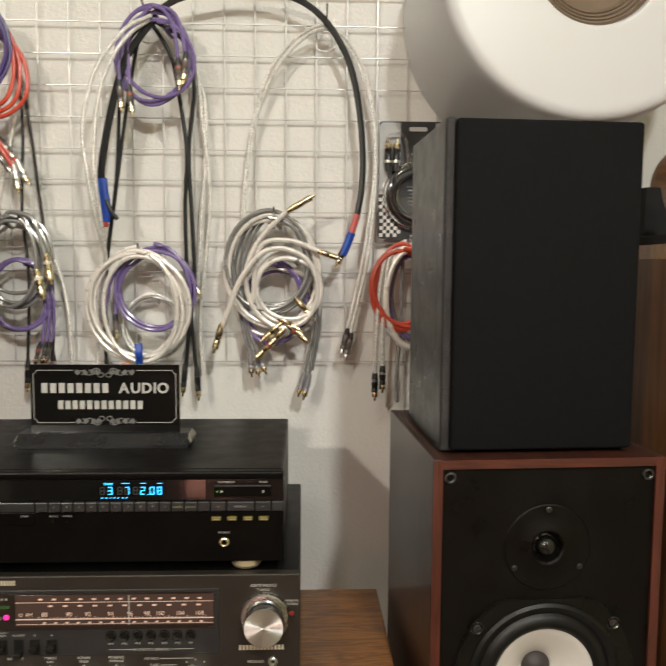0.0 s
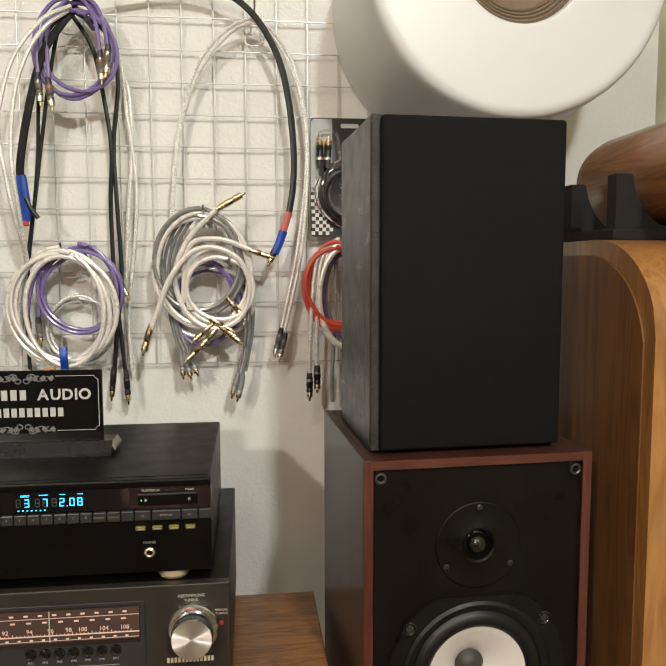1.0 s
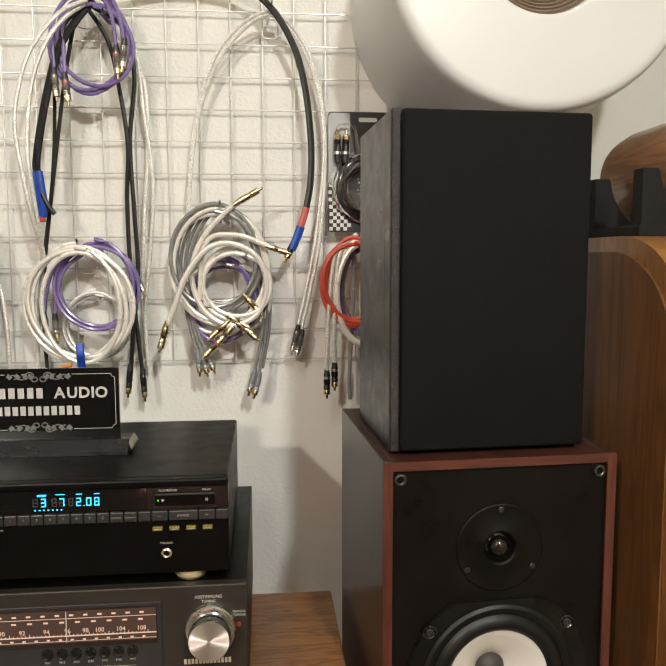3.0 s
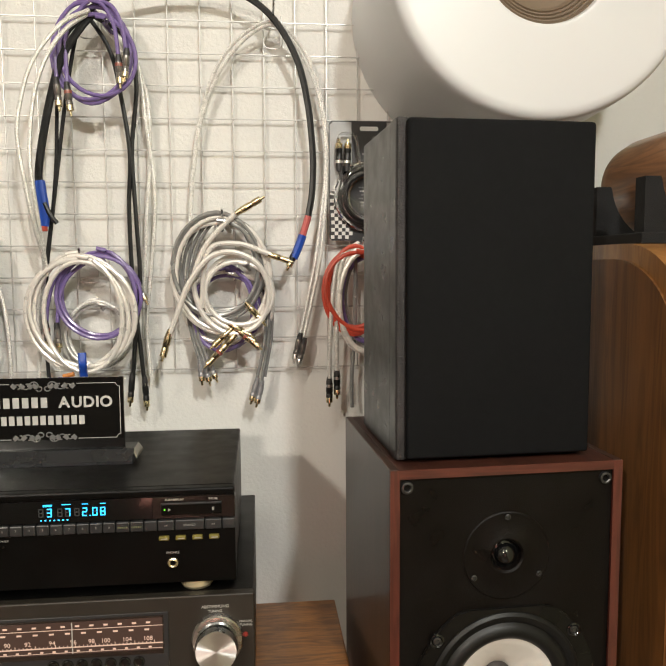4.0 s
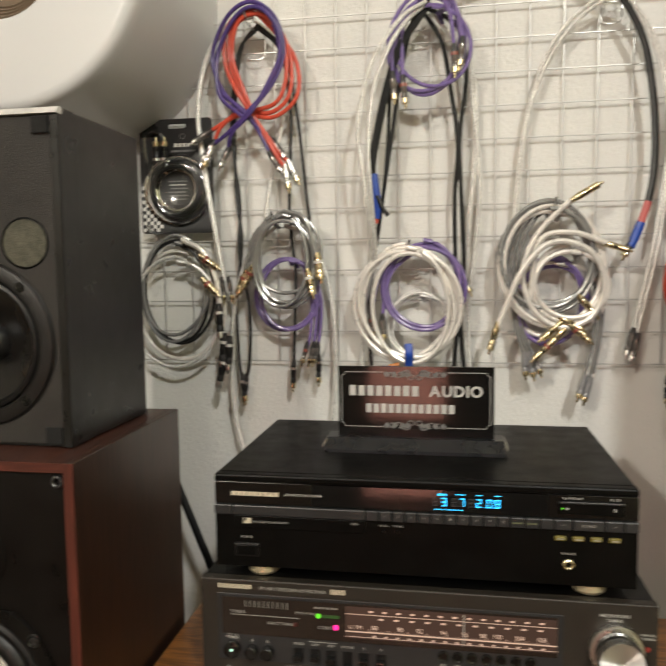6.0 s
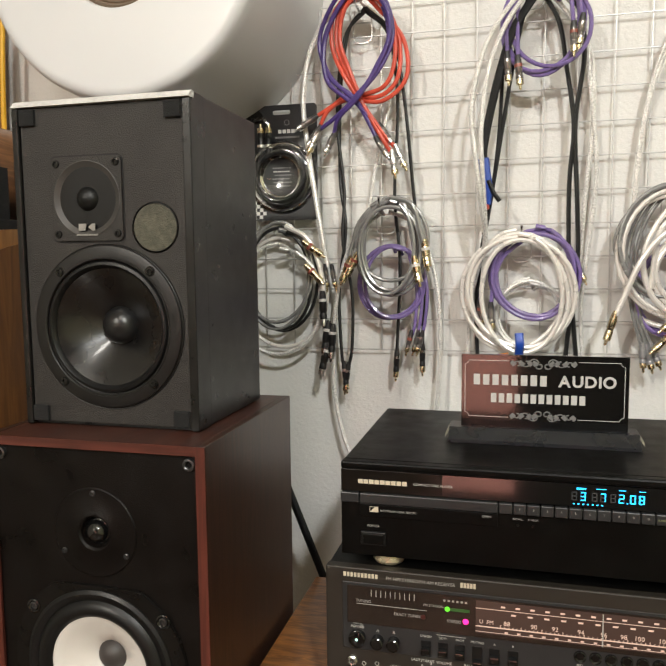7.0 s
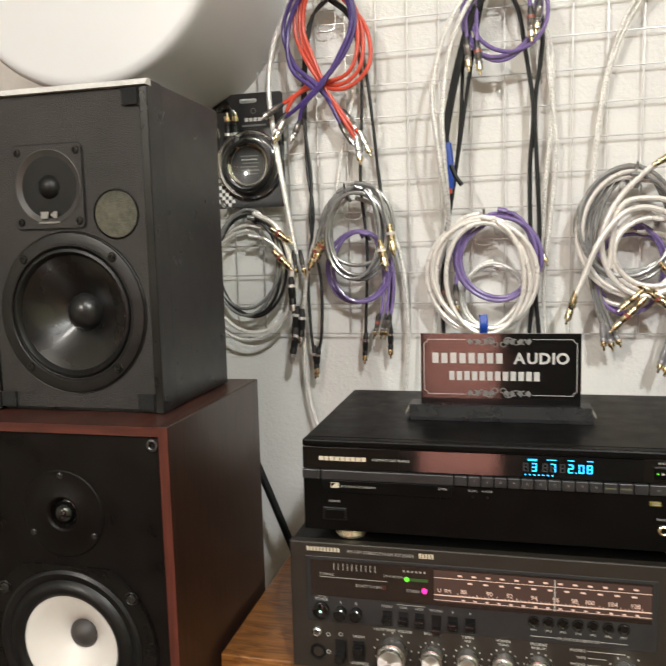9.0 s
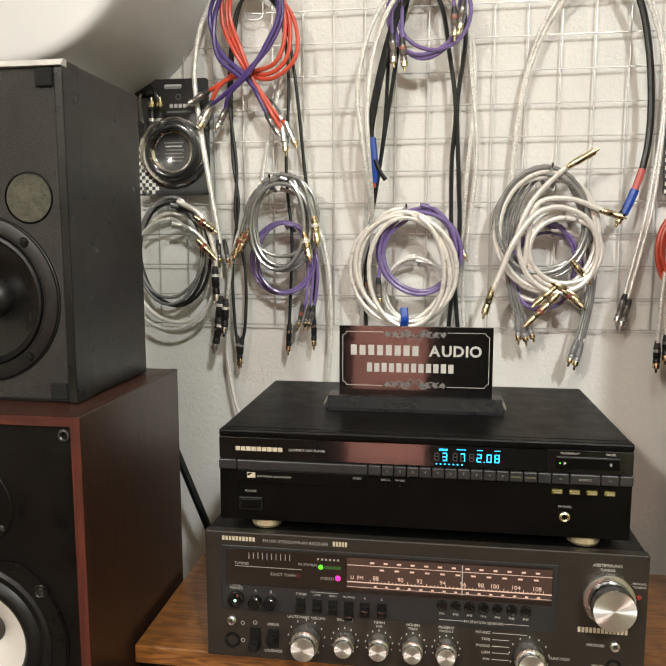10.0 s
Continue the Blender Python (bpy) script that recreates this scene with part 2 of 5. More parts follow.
LAMP_GLOW = material("lamp_glass", (1.0, 0.9, 0.75), 0.5, glow=4.0)

# ---- mesh helpers ----
def part(name, bm, mat, parent=None, label="", smooth=False):
    me = bpy.data.meshes.new(name)
    bmesh.ops.recalc_face_normals(bm, faces=bm.faces)
    if smooth:
        for f in bm.faces:
            f.smooth = True
        for e in bm.edges:
            if len(e.link_faces) == 2 and e.calc_face_angle(0) > 0.6:
                e.smooth = False
    bm.to_mesh(me)
    bm.free()
    me.materials.append(mat)
    ob = new(name, me)
    if parent:
        ob.parent = parent
        if parent.type == "EMPTY":
            ob.matrix_parent_inverse = parent.matrix_basis.inverted()
    if label:
        ob["label"] = label
    return ob


def thing(name, base, label, category, group="", kind=""):
    ob = new(name)
    ob.empty_display_size = 0.02
    ob.location = base
    return tagged(ob, label, category, group, kind)


def box(x0, x1, y0, y1, z0, z1, bevel=0.0, segments=2, bm=None):
    own = bmesh.new()
    bmesh.ops.create_cube(own, size=1, matrix=Matrix.Translation(((x0 + x1) / 2, (y0 + y1) / 2, (z0 + z1) / 2)) @ Matrix.Diagonal((x1 - x0, y1 - y0, z1 - z0, 1)))
    if bevel:
        bmesh.ops.bevel(own, geom=own.edges[:], offset=bevel, segments=segments, affect="EDGES", profile=0.5)
    if bm is None:
        return own
    return join(bm, own)


def join(bm, own):
    me = bpy.data.meshes.new("tmp")
    own.to_mesh(me)
    own.free()
    bm.from_mesh(me)
    bpy.data.meshes.remove(me)
    return bm


def turned(profile, centre, facing=(0, -1, 0), segments=48, bm=None):
    """A body of revolution: profile of (radius, height along the facing axis)."""
    own = bmesh.new()
    rings = []
    for r, h in profile:
        if r < 1e-6:
            rings.append([own.verts.new((0, 0, h))])
        else:
            rings.append([own.verts.new((r * math.cos(a), r * math.sin(a), h)) for a in (2 * math.pi * k / segments for k in range(segments))])
    for a, b in zip(rings, rings[1:]):
        for k in range(segments):
            n = (k + 1) % segments
            if len(a) == 1 and len(b) == 1:
                break
            if len(a) == 1:
                own.faces.new((a[0], b[k], b[n]))
            elif len(b) == 1:
                own.faces.new((a[k], a[n], b[0]))
            else:
                own.faces.new((a[k], a[n], b[n], b[k]))
    turn = Vector(facing).to_track_quat("Z", "Y").to_matrix().to_4x4()
    own.transform(Matrix.Translation(centre) @ turn)
    if bm is None:
        return own
    return join(bm, own)


def outline(points, y0, y1, bevel=0.0, bm=None):
    """A flat plate with the given outline in x and z, from y0 to y1."""
    own = bmesh.new()
    front = [own.verts.new((x, y0, z)) for x, z in points]
    back = [own.verts.new((x, y1, z)) for x, z in points]
    own.faces.new(front)
    own.faces.new(back[::-1])
    n = len(points)
    for k in range(n):
        own.faces.new((front[k], back[k], back[(k + 1) % n], front[(k + 1) % n]))
    if bevel:
        bmesh.ops.bevel(own, geom=[e for e in own.edges if all(v.co.y == y0 for v in e.verts)], offset=bevel, segments=2, affect="EDGES")
    return own if bm is None else join(bm, own)


def holed(outer, holes, y0, y1):
    """A plate in x and z with holes cut through it: round ones (x, z, r), or outlines."""
    bm = bmesh.new()
    loops = [outer]
    for hole in holes:
        if len(hole) == 3:
            x, z, r = hole
            hole = [(x + r * math.cos(a), z + r * math.sin(a)) for a in (2 * math.pi * k / 72 for k in range(72))]
        loops.append(hole)
    for y in (y0, y1):
        edges = []
        for loop in loops:
            vs = [bm.verts.new((x, y, z)) for x, z in loop]
            edges += [bm.edges.new((vs[k], vs[(k + 1) % len(vs)])) for k in range(len(vs))]
        bmesh.ops.triangle_fill(bm, use_beauty=True, edges=edges, normal=(0, 1, 0))
    bm.verts.ensure_lookup_table()
    total = sum(len(q) for q in loops)
    start = 0
    for loop in loops:
        n = len(loop)
        for k in range(n):
            a, b = start + k, start + (k + 1) % n
            bm.faces.new((bm.verts[a], bm.verts[b], bm.verts[total + b], bm.verts[total + a]))
        start += n
    return bm


def rectangle(x0, x1, z0, z1):
    return [(x0, z0), (x1, z0), (x1, z1), (x0, z1)]


def spline(points, steps=7):
    """A smooth line through the points."""
    p = [Vector(q) for q in points]
    p = [p[0] * 2 - p[1]] + p + [p[-1] * 2 - p[-2]]
    out = []
    for a, b, c, d in zip(p, p[1:], p[2:], p[3:]):
        for k in range(steps):
            t = k / steps
            out.append(0.5 * (2 * b + (c - a) * t + (2 * a - 5 * b + 4 * c - d) * t * t + (3 * b - a - 3 * c + d) * t ** 3))
    return out + [p[-2]]


def tube(line, radius, sides=8, bm=None, flat=1.0):
    bm = bm or bmesh.new()
    n = len(line)
    rings = []
    for k, p in enumerate(line):
        way = (line[min(k + 1, n - 1)] - line[max(k - 1, 0)]).normalized()
        side = way.cross(Vector((0, 1, 0)))
        side = side.normalized() if side.length > 1e-4 else Vector((1, 0, 0))
        up = side.cross(way).normalized()
        rings.append([bm.verts.new(p + side * radius * math.cos(a) + up * radius * flat * math.sin(a)) for a in (2 * math.pi * j / sides for j in range(sides))])
    for a, b in zip(rings, rings[1:]):
        for j in range(sides):
            bm.faces.new((a[j], a[(j + 1) % sides], b[(j + 1) % sides], b[j]))
    bm.faces.new(rings[0][::-1])
    bm.faces.new(rings[-1])
    return bm


def lettering(name, words, size, x, y, z, mat, parent, label="", align="LEFT", bold=0.0):
    cu = bpy.data.curves.new(name, "FONT")
    cu.body, cu.size, cu.align_x, cu.extrude, cu.resolution_u, cu.offset = words, size, align, 0.0001, 3, bold
    tmp = bpy.data.objects.new("tmp", cu)
    me = bpy.data.meshes.new_from_object(tmp)
    bpy.data.objects.remove(tmp)
    me.transform(pose(x, y, z, 90, 0, 0))
    me.materials.clear()
    me.materials.append(mat)
    ob = new(name, me)
    if parent:
        ob.parent = parent
        if parent.type == "EMPTY":
            ob.matrix_parent_inverse = parent.matrix_basis.inverted()
    if label:
        ob["label"] = label
    return ob


def bars(name, x0, x1, z0, z1, y, count, mat, parent, label="", gap=0.25):
    """Unreadable print: a row of small flat bars."""
    w = (x1 - x0) / count
    if z1 - z0 > 0.0042:
        for k in range(count):
            rise = (0.0, 0.03)[k % 2] * (z1 - z0)
            ob = part(name, box(x0 + k * w, x0 + (k + 1 - gap) * w, y - 0.0002, y, z0, z1 - rise), mat, parent, label)
        return ob
    bm = bmesh.new()
    for k in range(count):
        box(x0 + k * w, x0 + (k + 1 - gap) * w, y - 0.0002, y, z0, z1, bm=bm)
    return part(name, bm, mat, parent, label)


def screw(x, y, z, r, parent, name="screw"):
    s = part(name, turned([(0, 0.0012), (r * 0.35, 0.0012), (r * 0.4, 0.0004), (r * 0.62, 0.0004), (r * 0.68, 0.0016), (r * 0.95, 0.0012), (r, 0)], (x, y, z), segments=14), SCREW, parent, smooth=True)
    return s


# ---- room ----
LEFT, RIGHT, REAR, BACK, TOP = -1.75, 0.86, -2.9, 1.513, 2.65
tagged(part("wall_north", box(LEFT - 0.1, RIGHT + 0.1, BACK, BACK + 0.12, 0, TOP), WALL), "cream painted wall with fine roller stipple", "wall", kind="structure")
tagged(part("wall_east", box(RIGHT, RIGHT + 0.12, REAR, BACK, 0, TOP), WALL_GREEN), "pale olive green painted side wall", "wall", kind="structure")
tagged(part("wall_west", box(LEFT - 0.12, LEFT, REAR, BACK, 0, TOP), WALL_TAUPE), "plain taupe painted side wall", "wall", kind="structure")
bm = box(LEFT - 0.1, -0.66, REAR - 0.12, REAR, 0, TOP)
box(-0.12, RIGHT + 0.1, REAR - 0.12, REAR, 0, TOP, bm=bm)
box(-0.66, -0.12, REAR - 0.12, REAR, 2.0, TOP, bm=bm)
box(-0.66, -0.12, REAR - 0.12, REAR, 0, 0.08, bm=bm)
tagged(part("wall_south", bm, WALL_DARK), "plain dark umber painted rear wall", "wall", kind="structure")
w = tagged(part("window_1", box(-0.645, -0.135, REAR - 0.075, REAR - 0.069, 0.095, 1.985), PANE), "tall glass light with a sunlit pinkish curtain behind", "window", kind="structure")
w.visible_shadow = False
for a, b, c, d in ((-0.66, -0.645, 0.08, 2.0), (-0.135, -0.12, 0.08, 2.0), (-0.645, -0.135, 0.08, 0.095), (-0.645, -0.135, 1.985, 2.0)):
    part("window_frame", box(a + 0.0005, b - 0.0005, REAR - 0.09, REAR - 0.05, c + 0.0005, d - 0.0005), DOOR_WOOD, w)
tagged(part("backdrop", box(-0.75, -0.03, REAR - 0.16, REAR - 0.14, 0.0, 2.08), CURTAIN), "plain sunlit pinkish brown curtain outside the window", "backdrop", kind="structure")
tagged(part("floor", box(LEFT - 0.1, RIGHT + 0.1, REAR - 0.1, BACK + 0.1, -0.05, 0), FLOOR), "brown wooden laminate floor", "floor", kind="structure")
tagged(part("ceiling", box(LEFT - 0.1, RIGHT + 0.1, REAR - 0.1, BACK + 0.1, TOP, TOP + 0.08), CEILING), "plain white painted ceiling", "ceiling", kind="structure")
# fittings for all three, the added fill lamp included
for place, power, size, colour in LAMPS:
    d = thing("ceiling_downlight", (place[0], place[1], TOP), "round white ceiling downlight, switched on", "downlight", "ceiling downlights")
    part("trim_ring", turned([(0.082, 0), (0.084, 0.008), (0.1, 0.008), (0.105, 0)], (place[0], place[1], TOP), (0, 0, -1)), CEILING, d, smooth=True)
    part("lens", turned([(0, 0.004), (0.082, 0.004), (0.082, 0)], (place[0], place[1], TOP), (0, 0, -1)), LAMP_GLOW, d, "glowing lens")

# wooden door leaf standing open against the side, with a yellow cable hanging beside it
d = tagged(part("door_1", box(-1.30, -1.035, 1.44, 1.48, 0, 2.1, 0.003), DOOR_WOOD), "reddish brown wooden panel standing against the wall", "door", kind="structure")
for k in range(3):
    part("door_panel", box(-1.27, -1.065, 1.432, 1.441, 0.15 + 0.66 * k, 0.7 + 0.66 * k, 0.004), DOOR_WOOD, d)
c = tagged(part("yellow_cable", tube(spline([(-1.005, 1.47, 1.95), (-1.01, 1.465, 1.7), (-1.02, 1.46, 1.5), (-1.028, 1.465, 1.3), (-1.02, 1.47, 0.9), (-1.03, 1.46, 0.006)]), 0.0045), YELLOW_CABLE, smooth=True), "bright yellow cable hanging down the wall", "cable")
# ---- small rack with the oak top ----
TZ = 0.68
rack = thing("hifi_rack", (-0.09, 1.19, 0), "low rack with an oak top and black frame", "rack")
part("top", box(-0.418, 0.241, 1.055, 1.325, TZ - 0.022, TZ, 0.002), OAK, rack, "glossy oak top board")
part("edge_band", box(-0.414, 0.237, 1.059, 1.32, TZ - 0.06, TZ - 0.0225), BLACK_SATIN, rack)
for x in (-0.405, 0.205):
    for y in (1.065, 1.29):
        part("leg", box(x, x + 0.024, y, y + 0.024, 0, TZ - 0.06, 0.002), BLACK_SATIN, rack)
part("shelf", box(-0.405, 0.229, 1.067, 1.312, 0.36, 0.38, 0.002), OAK, rack)
part("lower_shelf", box(-0.405, 0.229, 1.067, 1.312, 0.08, 0.10, 0.002), OAK, rack)


# ---- loudspeakers ----
def stand(x, y, top):
    s = thing("speaker_stand", (x, y, 0), "black steel stand under a mahogany loudspeaker", "speaker stand", "speaker stands")
    part("base_plate", box(x - 0.13, x + 0.13, y - 0.14, y + 0.14, 0, 0.02, 0.003), BLACK_SATIN, s)
    part("pole", box(x - 0.035, x + 0.035, y - 0.035, y + 0.035, 0.02, top - 0.012, 0.004), BLACK_SATIN, s)
    part("top_plate", box(x - 0.1, x + 0.1, y - 0.11, y + 0.11, top - 0.012, top, 0.002), BLACK_SATIN, s)


def mahogany(x0, x1, y0, y1, top, foot, side):
    """Large loudspeaker: veneered cabinet, black baffle, dome tweeter, white-coned woofer."""
    cx = (x0 + x1) / 2
    s = thing("bookshelf_speaker", (cx, (y0 + y1) / 2, foot), "large mahogany loudspeaker with black baffle and white cone", "loudspeaker", "mahogany loudspeakers")
    w = 0.0090
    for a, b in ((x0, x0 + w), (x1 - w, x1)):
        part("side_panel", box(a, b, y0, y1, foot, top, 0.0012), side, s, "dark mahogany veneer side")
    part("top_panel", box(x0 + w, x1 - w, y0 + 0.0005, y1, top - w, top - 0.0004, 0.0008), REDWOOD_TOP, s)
    part("bottom_panel", box(x0 + w, x1 - w, y0 + 0.0005, y1, foot + 0.0004, foot + w, 0.0008), REDWOOD_H, s)
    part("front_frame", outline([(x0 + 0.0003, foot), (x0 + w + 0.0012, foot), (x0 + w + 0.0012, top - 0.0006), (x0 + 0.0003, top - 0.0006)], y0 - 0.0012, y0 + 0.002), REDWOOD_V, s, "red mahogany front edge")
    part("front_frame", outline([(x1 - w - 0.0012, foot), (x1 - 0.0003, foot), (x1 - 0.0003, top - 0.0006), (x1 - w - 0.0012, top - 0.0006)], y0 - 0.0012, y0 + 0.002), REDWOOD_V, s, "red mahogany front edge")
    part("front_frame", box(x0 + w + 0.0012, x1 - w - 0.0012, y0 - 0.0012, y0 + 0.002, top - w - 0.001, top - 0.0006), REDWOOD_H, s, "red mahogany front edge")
    part("back_panel", box(x0 + w, x1 - w, y1 - 0.012, y1 - 0.001, foot + w, top - w), BLACK_PAINT, s)
    f = y0 + 0.003
    part("baffle", holed(rectangle(x0 + w, x1 - w, foot + w, top - w - 0.0005), [(cx, top - 0.098, 0.0225), (cx, top - 0.243, 0.083)], f, f + 0.016), BLACK_PAINT, s, "black painted baffle")
    for gx in (x0 + 0.0182, x1 - 0.0182):
        g = part("grille_socket", turned([(0.0035, -0.004), (0.0035, 0.003), (0.0045, 0.0038), (0.0062, 0.0034), (0.0068, 0)], (gx, f, top - 0.0195), segments=24), SCREW, s, "dark grille socket", smooth=True)
    tz = top - 0.098
    tw = part("tweeter_plate", turned([(0.0150, -0.006), (0.0165, 0.0004), (0.0185, 0.0022), (0.0205, 0.0022), (0.0222, 0.0012), (0.0462, 0.0016), (0.0474, 0.0008), (0.0478, -0.0005), (0.0482, -0.001)], (cx, f, tz), segments=72), BLACK_PAINT, s, "round tweeter faceplate", smooth=True)
    part("dome", turned([(0, 0.006)] + [(0.0122 * math.sin(a), 0.006 - 0.0122 * (1 - math.cos(a))) for a in (0.2, 0.4, 0.6, 0.8, 1.0, 1.2, 1.4)] + [(0.0152, -0.0055)], (cx, f, tz), segments=40), BLACK_GLOSS, tw, "glossy dome", smooth=True)
    for a in (90, 211, -31):
        screw(cx + 0.0418 * math.cos(radians(a)), f - 0.0016, tz + 0.0418 * math.sin(radians(a)), 0.0033, tw)
    wz = top - 0.243
    pts = []
    for k in range(80):
        a = 2 * math.pi * k / 80
        c, n = math.cos(a), math.sin(a)
        r = 0.1015
        if abs(n) > 0.5:
            r = min(r, 0.0885 / abs(n))
        pts.append((cx + r * c, wz + r * n))
    bm = holed(pts, [(cx, wz, 0.0840)], f - 0.0035, f + 0.001)
    rim = [e for e in bm.edges if all(abs(v.co.y - (f - 0.0035)) < 1e-6 and (v.co.x - cx) ** 2 + (v.co.z - wz) ** 2 > 0.0072 for v in e.verts) and len(e.link_faces) == 2 and e.calc_face_angle(0) > 0.8]
    bmesh.ops.bevel(bm, geom=rim, offset=0.0014, segments=2, affect="EDGES")
    wo = part("woofer_frame", bm, SATIN_FACE, s, "black cast driver frame")
    part("surround", turned([(0.0555, 0.0042), (0.058, 0.0075), (0.062, 0.0098), (0.067, 0.0095), (0.0715, 0.0065), (0.0735, 0.0045), (0.0760, 0.0062), (0.081, 0.0068), (0.0845, 0.0048), (0.0850, 0.003)], (cx, f, wz), segments=80), BLACK_RUBBER, wo, "ribbed rubber surround", smooth=True)
    part("cone", turned([(0.0165, -0.022), (0.022, -0.0165), (0.034, -0.0085), (0.046, -0.0015), (0.0553, 0.0036), (0.0568, 0.0036)], (cx, f, wz), segments=80), CONE_WHITE, wo, "white cone", smooth=True)
    part("dust_cap", turned([(0, -0.011), (0.006, -0.0118), (0.011, -0.0145), (0.0155, -0.0195), (0.0168, -0.0222)], (cx, f, wz), segments=40), GREY_CAP, wo, "dark grey dust cap", smooth=True)
    for a in (38, 142, 218, -38):
        x, z = cx + 0.096 * math.cos(radians(a)), wz + 0.096 * math.sin(radians(a))
        part("screw_cup", turned([(0.0045, 0.0038), (0.0062, 0.0052), (0.0078, 0.0044), (0.0082, 0.0032)], (x, f, z), segments=20), BLACK_GLOSS, wo, smooth=True)
        screw(x, f - 0.0036, z, 0.0046, wo)
    return s


TOE = Matrix.Translation((0.266, 1.017, 0)) @ Matrix.Rotation(radians(2.8), 4, "Z") @ Matrix.Translation((-0.266, -1.017, 0))
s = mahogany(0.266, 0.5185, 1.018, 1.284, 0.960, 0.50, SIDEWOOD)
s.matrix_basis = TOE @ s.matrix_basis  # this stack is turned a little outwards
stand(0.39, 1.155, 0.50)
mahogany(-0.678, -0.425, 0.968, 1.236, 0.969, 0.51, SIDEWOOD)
stand(-0.55, 1.10, 0.51)


def black_box(x0, x1, y0, y1, foot, top):
    cx = (x0 + x1) / 2
    s = thing("monitor_speaker", (cx, (y0 + y1) / 2, foot), "", "loudspeaker", "black monitor loudspeakers")
    part("cabinet", box(x0, x1, y0 + 0.030, y1, foot, top, 0.0022), BLACK_VINYL, s, "black textured vinyl cabinet")
    for a, b, c, d in ((x0, x0 + 0.010, foot, top), (x1 - 0.010, x1, foot, top), (x0 + 0.010, x1 - 0.010, foot, foot + 0.010), (x0 + 0.010, x1 - 0.010, top - 0.010, top)):
        part("front_return", box(a + 0.0001, b - 0.0001, y0 + 0.006, y0 + 0.0325, c + 0.0001, d - 0.0001), BLACK_VINYL, s)
    return s, cx


# the one with its cloth grille on
ux0, ux1, uy0, uy1, uz0, uz1 = 0.280, 0.4895, 1.036, 1.224, 0.9605, 1.315
s, cx = black_box(ux0, ux1, uy0 + 0.012, uy1, uz0, uz1)
tagged(s, "black monitor loudspeaker with its cloth grille fitted")
part("front_edge", box(ux0 - 0.0004, ux0 + 0.011, uy0 + 0.010, uy0 + 0.0205, uz0 + 0.001, uz1 + 0.0004, 0.003), BLACK_EDGE, s, "scuffed front edge of the cabinet")
part("baffle", box(ux0 + 0.011, ux1 - 0.002, uy0 + 0.0125, uy0 + 0.018, uz0 + 0.002, uz1 - 0.002), BLACK_PAINT, s)
g = part("grille", box(ux0 + 0.0085, ux1 + 0.0, uy0, uy0 + 0.0115, uz0 + 0.004, uz1 - 0.002, 0.004, 3), GRILLE, s, "black stretched cloth grille", smooth=True)
s.matrix_basis = TOE @ s.matrix_basis

# the one that stands open
ux0, ux1, uy0, uy1, uz0, uz1 = -0.663, -0.455, 1.020, 1.205, 0.9695, 1.319
s, cx = black_box(ux0, ux1, uy0, uy1, uz0, uz1)
tagged(s, "black monitor loudspeaker without its grille, drivers bare")
W, Hh = ux1 - ux0, uz1 - uz0
f = uy0 + 0.002
tx, tz = ux0 + 0.418 * W, uz1 - 0.298 * Hh
wx, wz = ux0 + 0.505 * W, uz0 + 0.312 * Hh
part("baffle", holed(rectangle(ux0 + 0.009, ux1 - 0.0098, uz0 + 0.004, uz1 - 0.008), [(tx, tz, 0.0395), (wx, wz, 0.072)], f, f + 0.006), CHARCOAL, s, "speckled charcoal baffle")
bm = bmesh.new()
q = [(uy0 - 0.003, uz1 - 0.0065), (uy0 + 0.004, uz1 + 0.0006), (uy0 + 0.010, uz1 + 0.0006), (uy0 + 0.010, uz1 - 0.0065)]
ends = [[bm.verts.new((x, y, z)) for y, z in q] for x in (ux0, ux1)]
bm.faces.new(ends[0])
bm.faces.new(ends[1][::-1])
for k in range(4):
    bm.faces.new((ends[0][k], ends[1][k], ends[1][(k + 1) % 4], ends[0][(k + 1) % 4]))
part("top_trim", bm, PALE_EDGE, s, "pale chamfer along the top edge")
part("side_trim", box(ux0, ux0 + 0.008, uy0 - 0.002, uy0 + 0.009, uz0, uz1 - 0.007, 0.002), BLACK_VINYL, s)
part("side_trim", box(ux1 - 0.0096, ux1, uy0 + 0.0004, uy0 + 0.009, uz0, uz1 - 0.007, 0.0012), BLACK_VINYL, s)
for fx in (ux0 + 0.009, ux1 - 0.0288):
    for fz in (uz0 + 0.004, uz1 - 0.026):
        part("felt_pad", box(fx, fx + 0.0185, f - 0.004, f, fz, fz + 0.0175, 0.0012), FELT, s, "black felt grille pad")
def soft_corners(x0, x1, z0, z1, r, n=6):
    pts = []
    for px, pz, a0 in ((x1 - r, z1 - r, 0), (x0 + r, z1 - r, 90), (x0 + r, z0 + r, 180), (x1 - r, z0 + r, 270)):
        for k in range(n):
            a = radians(a0 + 90 * k / (n - 1))
            pts.append((px + r * math.cos(a), pz + r * math.sin(a)))
    return pts


part("tweeter_gasket", outline(soft_corners(tx - 0.0432, tx + 0.0432, tz - 0.0458, tz + 0.0458, 0.0065), f - 0.0006, f - 0.0001), BLACK_RUBBER, s, "thin black gasket line")
tw = part("tweeter_plate", holed(soft_corners(tx - 0.0415, tx + 0.0415, tz - 0.0440, tz + 0.0440, 0.0055), [(tx, tz, 0.0395)], f - 0.0026, f - 0.0007), CHARCOAL, s, "square tweeter faceplate")
part("horn", turned([(0.0398, 0.0022), (0.0390, 0.0024), (0.030, -0.002), (0.019, -0.006), (0.0165, -0.0075)], (tx, f - 0.001, tz), segments=64), DISH_GREY, tw, "shallow grey dish", smooth=True)
